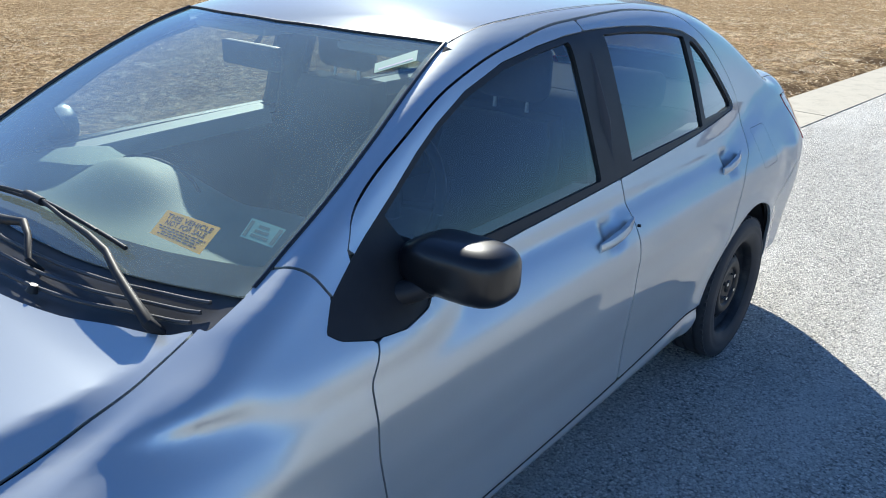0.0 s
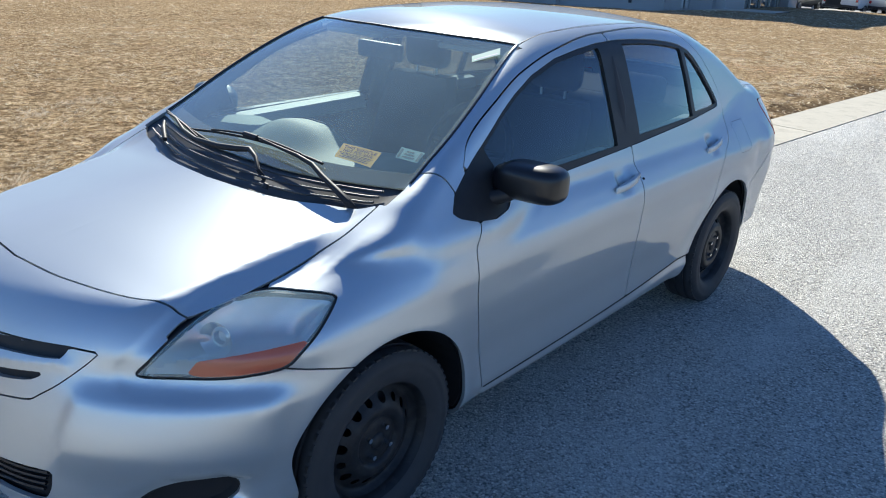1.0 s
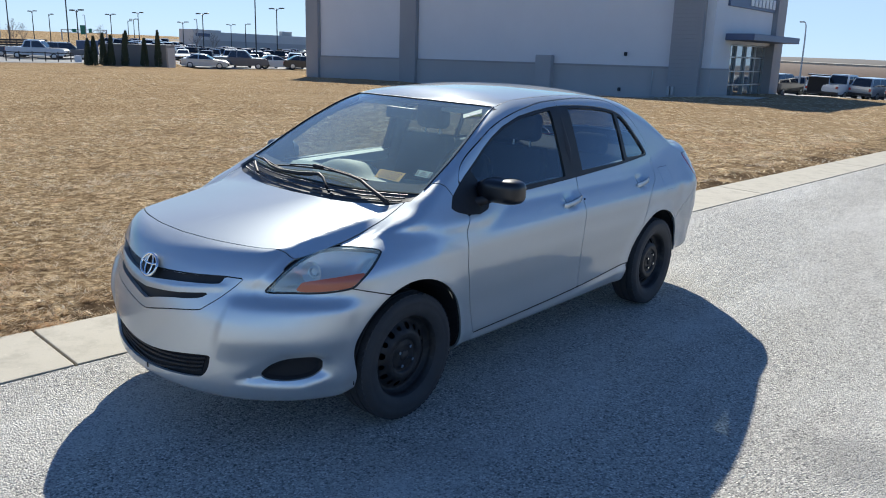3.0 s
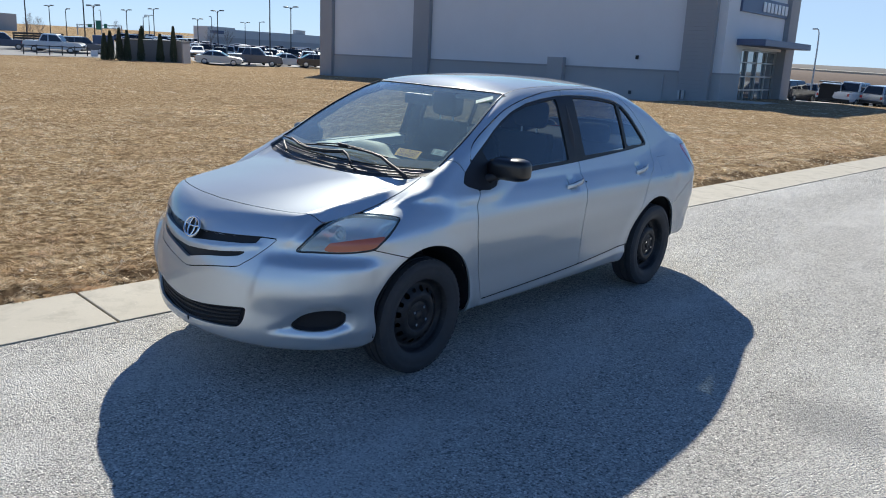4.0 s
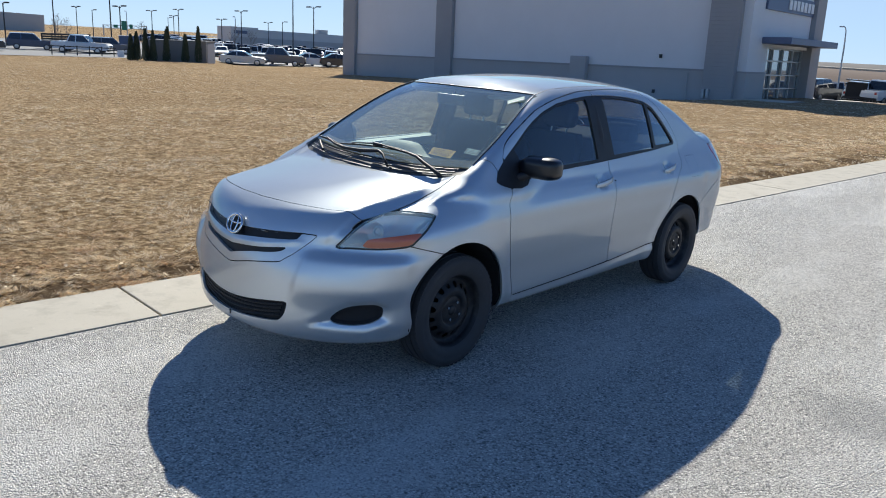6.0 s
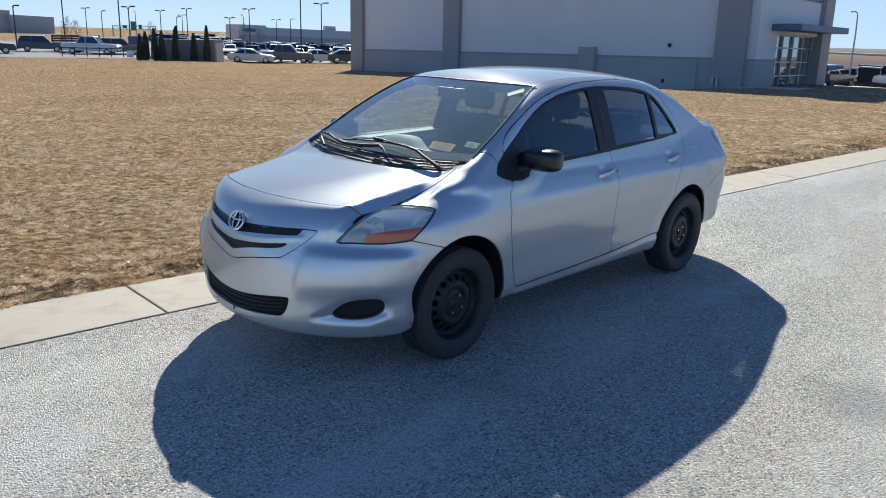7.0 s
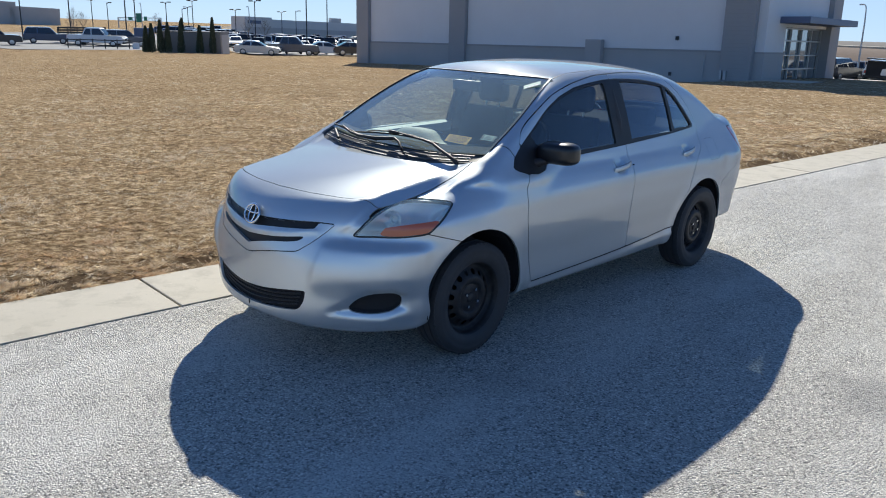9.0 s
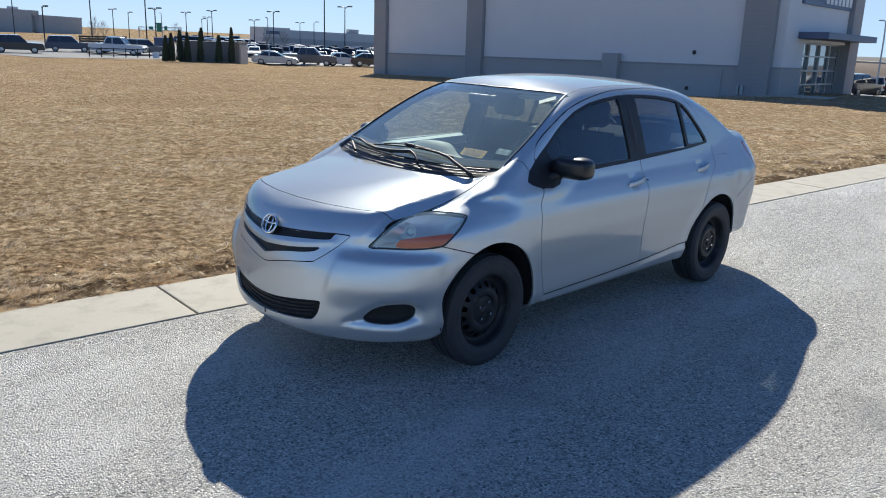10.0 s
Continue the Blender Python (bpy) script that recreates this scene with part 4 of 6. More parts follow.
# overhead sign bridge with green road signs
bridge = thing("sign_bridge", pose(-233.5, 104.3, -3.4, 0, TILT, math.degrees(math.atan2(10.6, 5.1))), "steel sign bridge with green road signs", "sign bridge")
for x0 in (0, 12):
    bm = bmesh.new()
    rod(bm, (x0, 0, -1), (x0, 0, 4.1), .18, sides=8)
    part("post", bm, PALE_POLE, bridge)
bm = bmesh.new()
for z0 in (3.1, 4.0):
    rod(bm, (0, 0, z0), (12, 0, z0), .09, sides=6)
for k in range(12):
    rod(bm, (k, 0, 3.1 + .9 * (k % 2)), (k + 1, 0, 4.0 - .9 * (k % 2)), .06, sides=5)
part("truss", bm, PALE_POLE, bridge)
for x0, w, h in ((2.8, 1.2, .9), (5.0, 1.5, 2.6), (7.2, .9, 1.2)):
    part("road_sign", boxes(((x0, -.25, 3.6 - h * .35), (x0 + w, -.15, 3.6 + h * .65)), bevel=0.02), GREEN_SIGN, bridge)


def ridge(name, x0, y0, x1, y1, low, highs, material, label, category, deep=60.0, n=60):
    """A long rise of land between two points, its crest going through the heights given."""
    c = curve([(k / (len(highs) - 1), h) for k, h in enumerate(highs)])
    a, b = Vector((x0, y0, 0)), Vector((x1, y1, 0))
    out = Vector((-(b - a).y, (b - a).x, 0)).normalized()
    if out.dot(a) < 0:
        out = -out
    vs = []
    for k in range(n + 1):
        t = k / n
        p = a.lerp(b, t)
        h = float(c(t)) + .25 * noise.noise((t * 40, x0, 0))
        for d, hh in ((0, low), (deep * .5, low + (h - low) * .7), (deep, h), (deep * 3, h - .5), (deep * 6, low - 3)):
            q = p + out * d
            vs.append((q.x, q.y, hh))
    fs = [(k * 5 + j, k * 5 + j + 1, k * 5 + j + 6, k * 5 + j + 5) for k in range(n) for j in range(4)]
    return tagged(sheet(name, vs, fs, material, smooth=60), label, category, kind="structure")


ridge("backdrop_hill_west", -470, -80, -330, 260, -7, (-4.2, -3.7, -3.6, -3.9, -4.2), HILL, "dry tan rise of land under the sky", "hill", 40)
ridge("backdrop_hill_north", -420, 220, 320, 560, -7, (-3, -1.5, 1.5, 3.0, 3.4, 4, 4), WOODS, "low wooded ridge on the horizon", "hill", 60)
bm = bmesh.new()
prism(bm, [(232, -3), (232, .95), (252, 1.0), (252, -3)], -170, 240, axis=0)
tagged(part("backdrop_road_deck", bm, CONCRETE), "long pale highway deck on the far side", "highway", kind="structure")
ridge("backdrop_bank", -110, 132, 160, 150, -3.2, (.8, .9, .9, .9, .9), REED, "long bank of brown winter brush behind the lot", "bank", 14)

def bare_tree(x, y, high, k):
    root = thing("bare_tree", pose(x, y, lie(x, y) - .05, 0, 0, k * 55), "thin leafless tree standing beside the lot", "tree", "bare trees")
    r4 = np.random.default_rng(80 + k)
    bm = bmesh.new()
    tube(bm, [(0, 0, 0), (.05, 0, high * .4), (0, .05, high * .7), (0, 0, high)], [.045, .032, .02, .006], 6)
    part("trunk", bm, BARK, root)
    bm = bmesh.new()
    for j in range(26):
        t = r4.uniform(.3, .95)
        a, l = r4.uniform(0, math.tau), high * (1 - t) * .55 + .25
        p = Vector((0, 0, high * t))
        q = p + Vector((math.cos(a) * l * .6, math.sin(a) * l * .6, l * .9))
        tube(bm, [p, (p + q) / 2 + Vector((0, 0, .05)), q], [.012, .008, .004], 4)
        for _ in range(3):
            e = q + Vector((r4.uniform(-.3, .3), r4.uniform(-.3, .3), r4.uniform(.1, .4)))
            tube(bm, [(p + q) / 2, e], [.006, .003], 3)
    part("branch_work", bm, BARK, root)


for k, (x, y, h) in enumerate(((-120, 46, 4.2), (-112, 44, 3.6), (-95, 60, 4.4), (-88, 58, 4.0), (-126, 62, 3.8), (-98, 37, 3.2))):
    bare_tree(x, y, h, k)


# ---- the sedan's skin: sampled once from its form, then cut into panels ----
def skin_of(form, lo, hi, h):
    """Quads on the zero surface of form inside a box, drawn onto it exactly."""
    ax = [np.arange(lo[i], hi[i] + h, h) for i in range(3)]
    g = form(*np.meshgrid(*ax, indexing="ij"))
    neg = g < 0
    nx, ny, nz = g.shape
    count = sum(neg[i:nx - 1 + i, j:ny - 1 + j, k:nz - 1 + k].astype(int) for i in (0, 1) for j in (0, 1) for k in (0, 1))
    cells = np.argwhere((count > 0) & (count < 8))
    index = -np.ones((nx - 1, ny - 1, nz - 1), int)
    index[tuple(cells.T)] = np.arange(len(cells))
    total, number = np.zeros((len(cells), 3)), np.zeros(len(cells))
    ci, cj, ck = cells.T
    for d in range(3):
        for u in (0, 1):
            for v in (0, 1):
                off = [0, 0, 0]
                o = [e for e in range(3) if e != d]
                off[o[0]], off[o[1]] = u, v
                a = g[ci + off[0], cj + off[1], ck + off[2]]
                end = off.copy()
                end[d] = 1
                b = g[ci + end[0], cj + end[1], ck + end[2]]
                cross = (a < 0) != (b < 0)
                t = np.where(cross, a / np.where(cross, a - b, 1), 0)
                p = np.stack([ci + off[0], cj + off[1], ck + off[2]], 1).astype(float)
                p[:, d] += t
                total += p * cross[:, None]
                number += cross
    pts = total / number[:, None] * h + np.array(lo)
    for _ in range(4):
        pts -= np.clip(form(*pts.T), -.01, .01)[:, None] * grad(form, pts)
    quads = []
    for d in range(3):
        o = [e for e in range(3) if e != d]
        sl0, sl1 = [slice(None)] * 3, [slice(None)] * 3
        sl0[d], sl1[d] = slice(0, -1), slice(1, None)
        flip = neg[tuple(sl0)] != neg[tuple(sl1)]
        e = np.argwhere(flip)
        ok = np.all([(e[:, k] > 0) & (e[:, k] < g.shape[k] - 1) for k in o], axis=0)
        e = e[ok]
        def cell(du, dv):
            q = e.copy()
            q[:, o[0]] -= du
            q[:, o[1]] -= dv
            return index[tuple(q.T)]
        q = np.stack([cell(1, 1), cell(0, 1), cell(0, 0), cell(1, 0)], 1)
        way = neg[tuple(e.T)] ^ (d == 1)
        q[~way] = q[~way][:, ::-1]
        quads.append(q)
    quads = np.concatenate(quads)
    quads = quads[quads.min(axis=1) >= 0]
    c = pts[quads]
    facing = np.einsum("ij,ij->i", np.cross(c[:, 2] - c[:, 0], c[:, 3] - c[:, 1]), grad(form, c.mean(axis=1)))
    quads[facing < 0] = quads[facing < 0][:, ::-1]
    return pts, [tuple(q) for q in quads if min(q) >= 0]


def grad(form, p, e=1e-3):
    n = np.stack([form(*(p + np.eye(3)[i] * e).T) - form(*(p - np.eye(3)[i] * e).T) for i in range(3)], 1)
    return n / np.maximum(np.linalg.norm(n, axis=1, keepdims=True), 1e-9)


def clip(mesh, f):
    """The side of a mesh on which the value f, one for each vertex, is above zero; cut faces end on the line itself."""
    pts, faces = mesh
    val = f(*pts.T)
    val = np.where(np.abs(val) < 1e-7, 1e-7, val)
    inside = val > 0
    out, extra, keys = [], [], {}
    for q in faces:
        k = [inside[i] for i in q]
        if all(k):
            out.append(q)
        elif any(k):
            poly = []
            for n, i in enumerate(q):
                j = q[(n + 1) % len(q)]
                if inside[i]:
                    poly.append(i)
                if inside[i] != inside[j]:
                    key = (min(i, j), max(i, j))
                    if key not in keys:
                        t = val[key[0]] / (val[key[0]] - val[key[1]])
                        keys[key] = len(pts) + len(extra)
                        extra.append(pts[key[0]] + t * (pts[key[1]] - pts[key[0]]))
                    poly.append(keys[key])
            if len(poly) > 2:
                out.append(tuple(poly))
    every = np.concatenate([pts, np.array(extra)]) if extra else pts
    used = np.unique(np.array([i for q in out for i in q], int))
    renum = -np.ones(len(every), int)
    renum[used] = np.arange(len(used))
    return every[used], [tuple(renum[i] for i in q) for q in out]


def onto(points, off=0.0):
    """Points drawn onto the body's skin, then lifted off it."""
    p = np.array(points, float)
    for _ in range(12):
        p = p - np.clip(body_form(*p.T), -.05, .05)[:, None] * grad(body_form, p)
    return [Vector(q) for q in p + grad(body_form, p) * off]


def panel(mesh, deep=0.012, proud=0.0, form=None, both=False, push=None):
    """Vertices and faces of a panel with folded-in edges; both: joined with its mirror image over x = 0."""
    pts, faces = mesh
    n = grad(form or body_form, pts)
    pts = pts + n * proud
    if push is not None:
        pts = pts + n * push(*pts.T)[:, None]
    seen = {}
    for q in faces:
        for i, a in enumerate(q):
            b = q[(i + 1) % len(q)]
            seen[a, b] = True
    edge = [(a, b) for a, b in seen if (b, a) not in seen and not (both and abs(pts[a][0]) < 1e-4 and abs(pts[b][0]) < 1e-4)]
    vs, fs, low = list(map(tuple, pts)), list(faces), {}
    for a, b in edge:
        for i in (a, b):
            if i not in low:
                low[i] = len(vs)
                vs.append(tuple(pts[i] - n[i] * deep))
        fs.append((b, a, low[a], low[b]))
    if both:
        k = len(vs)
        mid = {i for i in range(k) if abs(vs[i][0]) < 1e-4}
        other = {i: (i if i in mid else None) for i in range(k)}
        for i in range(k):
            if i not in mid:
                other[i] = len(vs)
                vs.append((-vs[i][0], vs[i][1], vs[i][2]))
        fs += [tuple(other[i] for i in reversed(q)) for q in fs[:]]
    return vs, fs


def mirrored(data):
    vs, fs = data
    return [(-x, y, z) for x, y, z in vs], [tuple(reversed(q)) for q in fs]


def poly_form(outline, rounding=0.0):
    """Distance inside a closed outline in two dimensions, above zero within."""
    pts = np.array(outline, float)

    def at(u, v):
        best, odd = np.full(np.shape(u), 1e9), np.zeros(np.shape(u), bool)
        for i in range(len(pts)):
            (ax, ay), (bx, by) = pts[i], pts[(i + 1) % len(pts)]
            ex, ey = bx - ax, by - ay
            t = np.clip(((u - ax) * ex + (v - ay) * ey) / (ex * ex + ey * ey), 0, 1)
            best = np.minimum(best, np.hypot(u - ax - t * ex, v - ay - t * ey))
            if ay != by:
                odd ^= ((ay > v) != (by > v)) & (u < ex * (v - ay) / ey + ax)
        return np.where(odd, best, -best) + rounding
    return at


def smooth_outline(points, n=6):
    """A closed outline rounded through its points."""
    p = [Vector(q) for q in points]
    out = []
    for i in range(len(p)):
        a, b, c, d = p[i - 1], p[i], p[(i + 1) % len(p)], p[(i + 2) % len(p)]
        for k in range(n):
            t = k / n
            out.append(tuple(0.5 * ((2 * b) + (c - a) * t + (2 * a - 5 * b + 4 * c - d) * t * t + (3 * b - a - 3 * c + d) * t ** 3)))
    return out


GAP = 0.0025
hood_x = curve([(-.56, .591), (-.40, .613), (-.25, .621), (-.15, .622), (-.04, .635), (.07, .634), (.14, .62)])
hood_y0 = curve([(0, -.702), (.17, -.690), (.33, -.660), (.46, -.622), (.56, -.565), (.66, -.500)])
hood_y1 = curve([(0, -.085), (.176, -.071), (.341, -.040), (.464, .004), (.585, .043), (.64, .075)])
ws_x = curve([(.10, .656), (.16, .652), (.24, .646), (.35, .636), (.51, .609), (.68, .567), (.87, .515)])
ws_top = curve([(0, .795), (.25, .810), (.52, .866), (.6, .89)])
ws_low = curve([(0, .055), (.17, .062), (.37, .088), (.484, .113), (.652, .16)])
roof_x = curve([(.70, .535), (.87, .520), (1.07, .503), (1.5, .495), (2.1, .48), (2.4, .47)])
rail_z = curve([(.20, .985), (.30, 1.02), (.358, 1.084), (.388, 1.130), (.432, 1.165), (.555, 1.232), (.776, 1.329), (1.037, 1.388), (1.315, 1.421), (1.665, 1.430),
                (2.018, 1.405), (2.20, 1.325), (2.36, 1.20), (2.45, 1.08), (2.47, 1.00)])
door_y1 = curve([(.30, .428), (.44, .382), (.56, .345), (.71, .310), (.84, .305), (.92, .340), (1.0, .352), (1.08, .356), (1.2, .36), (1.4, .36)])
door_y2 = curve([(.30, 1.435), (.37, 1.428), (.44, 1.420), (.55, 1.400), (.65, 1.390), (.75, 1.398), (.86, 1.402), (1.0, 1.398), (1.2, 1.395), (1.45, 1.39)])
door_y3 = curve([(.30, 1.98), (.45, 2.06), (.60, 2.15), (.718, 2.215), (.785, 2.24), (.844, 2.30), (.893, 2.39), (.96, 2.44), (1.1, 2.47), (1.45, 2.47)])
door_z0 = curve([(.2, .292), (.42, .300), (1.43, .336), (2.0, .376), (2.3, .404)])
DLO = [(.240, .968), (.262, .950), (.33, .930), (.42, .922), (.50, .935), (.54, .962), (.906, .980), (1.455, 1.000), (1.95, 1.022), (2.385, 1.043), (2.40, 1.062), (2.35, 1.120),
       (2.265, 1.205), (2.19, 1.272), (2.118, 1.320), (2.03, 1.350), (1.953, 1.364), (1.80, 1.382), (1.629, 1.393), (1.45, 1.397), (1.295, 1.392),
       (1.144, 1.378), (.975, 1.356), (.804, 1.312), (.685, 1.262), (.60, 1.216), (.52, 1.165), (.40, 1.092), (.278, 1.014)]
dlo_form = poly_form(DLO)
HEAD = smooth_outline([(.000, .419), (.030, .458), (.083, .520), (.130, .566), (.180, .602), (.260, .626), (.360, .626), (.432, .620), (.446, .604), (.418, .535), (.378, .478), (.345, .448), (.270, .430), (.194, .421), (.090, .418)], 4)
head_outline = poly_form(HEAD)
amber_outline = poly_form([(.126, .432), (.150, .462), (.30, .492), (.388, .512), (.392, .505), (.350, .454), (.270, .436), (.194, .427)], .003)
up_top = curve([(0, .722), (.10, .726), (.25, .734), (.40, .745)])
up_low = curve([(0, .680), (.06, .686), (.12, .692), (.26, .704), (.36, .714), (.42, .726)])
mid_top = curve([(0, .640), (.16, .651), (.33, .674), (.38, .684)])
mid_low = curve([(0, .590), (.02, .595), (.11, .616), (.18, .628), (.262, .639), (.32, .652), (.352, .672), (.372, .684)])
trim_low = curve([(0, .546), (.03, .550), (.13, .571), (.21, .585), (.27, .594), (.327, .604), (.361, .628), (.39, .650), (.45, .711), (.49, .761)])
half_low = [(.12, .379), (.25, .396), (.372, .411), (.383, .400), (.372, .355), (.345, .318), (.30, .304), (.15, .290)]
low_outline = poly_form(smooth_outline([(0, .372)] + half_low + [(0, .284)] + [(-a, b) for a, b in half_low[::-1]], 3))
fog_outline = poly_form(smooth_outline([(.572, .343), (.605, .392), (.655, .424), (.715, .433), (.733, .415), (.728, .365), (.70, .335), (.64, .327)], 4))
scoop_outline = poly_form([(.50, .322), (.57, .378), (.66, .440), (.735, .448), (.760, .42), (.755, .35), (.70, .308)])
HANDLES = ((1.28, .873), (2.19, .888))


def oblique(x, y, z):
    """The lamp's face, seen square on: two coordinates."""
    return .76 * x + .63 * y, .956 * z + .29 * (-.63 * x + .76 * y)


def head_in(x, y, z):
    return np.where((x > .3) & (y < .1) & (z > .55), head_outline(*oblique(x, y, z)), -.1)


def car_arch(x, y, z):
    """Above zero outside both wheel arches."""
    f = np.full(np.shape(x), 9.0)
    for cy, cz, r in ARCH:
        lip = np.where((y < cy) & (cy < 1), .075 * ease(z, .50, .28), 0)      # the bumper's end reaches back to the tyre
        f = np.minimum(f, np.hypot(y - cy, np.where(z < cz, (z - cz) * .55, z - cz)) - r + lip)
    return np.where(x > .35, f, 1.0)


def detailed_form(x, y, z):
    """The body with its pressed-in forms."""
    f = body_form(x, y, z)
    ax = np.abs(x)
    nose = ease(y, -.25, -.45)
    f = f + nose * .030 * ease(scoop_outline(ax, z), -.024, .042)
    # a ledge under each lamp
    f = f + nose * .014 * ease(z, .62, .69) * ease(z, .755, .70) * ease(ax, .42, .54)
    # a facet between lamp and grille, cut in along a crease beside the lamp
    u, v = oblique(ax, y, z)
    f = f + nose * .006 * ease(head_outline(u, v), -.056, -.034) * ease(u, .26, .10) * ease(z, .645, .665)
    # the bumper swells out again below the ledge
    f = f - nose * ease(z, .69, .635) * ease(z, .38, .52) * (.008 * ease(ax, .34, .50) + .016 * ease(ax - .40 - .22 * (z - .40), -.026, .026)) * ease(y, -.36, -.50)
    # a rolled bar between the two grille slots
    f = f - nose * .008 * np.exp(-((z - (mid_top(ax) + .022)) / .012) ** 2) * ease(ax, .44, .40)
    for hy, hz in HANDLES:
        f = f + .013 * np.exp(-((y - hy + .01) / .046) ** 4 - ((z - hz - .004) / .036) ** 4) * (ax > .7)
    # knocks in the rear quarter behind the fuel flap
    f = f + (ax > .5) * (.009 * np.exp(-((y - 2.80) / .07) ** 2 - ((z - .77) / .06) ** 2) - .005 * np.exp(-((y - 2.93) / .06) ** 2 - ((z - .83) / .05) ** 2))
    # small dent in the hood, folds at its flanks
    f = f + .004 * np.exp(-((x + .07) ** 2 + (y + .52) ** 2) / .0016) * (z > .7)
    return f


raw = skin_of(detailed_form, (-.03, -1.0, .10), (.93, 3.62, 1.56), .0125)
whole_half = clip(raw, lambda x, y, z: x)
half = clip(whole_half, car_arch)
sedan = thing("sedan", Matrix(), "silver four-door compact sedan with black steel wheels parked at the kerb", "car")


def pair(name, data, material, label="", smooth=35, parents=None):
    """The same panel on the left and the right side."""
    one, two = parents or (sedan, sedan)
    return sheet(name, *data, material, one, label, smooth), sheet(name, *mirrored(data), material, two, label, smooth)


def across(name, data, material, label="", smooth=35):
    return sheet(name, *data, material, sedan, label, smooth)


def H(f):
    return clip(half, f)


def low_of(*forms):
    return lambda x, y, z: np.min([f(x, y, z) for f in forms], axis=0)


def more(*forms):
    return lambda x, y, z: np.min([f(x, y, z) for f in forms], axis=0) - GAP


def less(*forms):
    return lambda x, y, z: -np.max([f(x, y, z) for f in forms], axis=0) - GAP


def where(test, value):
    return lambda x, y, z: np.where(test(x, y, z), value(x, y, z), -1.0)


hood_in = where(lambda x, y, z: z > .70, lambda x, y, z: np.minimum(np.minimum(hood_x(y) - x, y - hood_y0(x)), hood_y1(x) - y))
cowl_in = where(lambda x, y, z: (z > .9) & (y < .6) & (y > -.2), lambda x, y, z: np.minimum(np.minimum(.655 - x, y - hood_y1(x)), ws_low(x) - y))
ws_in = where(lambda x, y, z: (z > .95) & (y < 1.2), lambda x, y, z: np.minimum(np.minimum(ws_x(y) - x, ws_top(x) - y), y - ws_low(x)))
roof_in = where(lambda x, y, z: z > 1.2, lambda x, y, z: np.minimum(np.minimum(roof_x(y) - x, y - ws_top(x)), 2.36 + .1 * x * x - y))
back_in = where(lambda x, y, z: (z > 1.0) & (y > 2), lambda x, y, z: np.minimum(np.minimum(.56 - x, y - 2.36 - .1 * x * x), 2.93 - y))
trunk_in = where(lambda x, y, z: (z > .70) & (y > 2.5), lambda x, y, z: np.minimum(np.minimum(.60 - x, y - 2.93), z - .78))
tail_in = where(lambda x, y, z: y > 2.9, lambda x, y, z: np.minimum(np.minimum(z - .82, 1.015 - z), np.minimum(x - .52, y - (3.09 - (z - .8) * .50))))
grille_in = where(lambda x, y, z: (y < -.5) & (z > .5) & (z < .79), lambda x, y, z: np.minimum(np.minimum(z - trim_low(x), up_top(x) + .004 - z), .485 - x))
slot_up = where(lambda x, y, z: y < -.5, lambda x, y, z: np.minimum(np.minimum(z - up_low(x), up_top(x) - z), .402 - x + .6 * (z - .74)))
slot_mid = where(lambda x, y, z: y < -.5, lambda x, y, z: np.minimum(np.minimum(z - mid_low(x), mid_top(x) - z), .372 - x))
slot_low = where(lambda x, y, z: y < -.4, lambda x, y, z: low_outline(x, z))
fog_in = where(lambda x, y, z: y < -.3, lambda x, y, z: fog_outline(x, z))
dlo_in = where(lambda x, y, z: x > .35, lambda x, y, z: dlo_form(y, z))
not_dlo = lambda x, y, z: np.where(x > .35, -dlo_form(y, z), 1.0)
door_1 = where(lambda x, y, z: x > .4, lambda x, y, z: np.min([y - door_y1(z), door_y2(z) - y, z - door_z0(y), rail_z(y) - z], axis=0))
door_2 = where(lambda x, y, z: x > .4, lambda x, y, z: np.min([y - door_y2(z), door_y3(z) - y, z - door_z0(y), rail_z(y) - z], axis=0))
fuel_in = where(lambda x, y, z: x > .35, lambda x, y, z: poly_form([(2.51, .81), (2.65, .81), (2.66, .82), (2.66, .945), (2.65, .955), (2.51, .955), (2.50, .945), (2.50, .82)])(y, z))
sill_in = where(lambda x, y, z: x > .3, lambda x, y, z: np.min([door_z0(y) - z, y - door_y1(z), 2.2 - y], axis=0))
rear_bumper_in = where(lambda x, y, z: y > 2.3, lambda x, y, z: np.min([y - 2.68, .60 + .55 * (y - 2.70) - z, .80 - z], axis=0))
bumper_line = lambda x, y, z: .720 - (y + .423) * .30 - z
# bumper in front of the line from lamp to arch, and everything between the lamps up to the hood
bumper_in = where(lambda x, y, z: y < 0, lambda x, y, z: np.minimum(np.maximum(-.424 - y, bumper_line(x, y, z)), np.maximum(.79 - z, hood_x(y) - x)))
# fender ends on a short seam at the foot of the windshield pillar
pillar_seam = lambda x, y, z: np.maximum(-.146 - (-.55 * x + .78 * y + .04 * z), .95 - z)
fender_in = where(lambda x, y, z: (x > .5) & (y < .7), lambda x, y, z: np.minimum(door_y1(z) - y, pillar_seam(x, y, z)))

across("hood", panel(H(lambda x, y, z: hood_in(x, y, z) - .0035), both=True), SILVER)
across("cowl", panel(H(lambda x, y, z: cowl_in(x, y, z) + .004), proud=-.014, both=True), COWL, "black plastic cowl with long vent slots")
windshield = across("windshield", panel(H(lambda x, y, z: ws_in(x, y, z) + .003), deep=.005, proud=-.003, both=True), WINDSHIELD, "clear laminated windshield", 50)
windshield.visible_shadow = False
across("roof", panel(H(more(roof_in)), both=True), SILVER)
across("rear_window", panel(H(more(back_in)), deep=.005, proud=-.003, both=True), DARK_GLASS, "", 50)
across("trunk_lid", panel(H(more(trunk_in)), both=True), SILVER)
pair("tail_lamp", panel(H(more(tail_in)), proud=.002), RED_LENS, "red tail lamp")
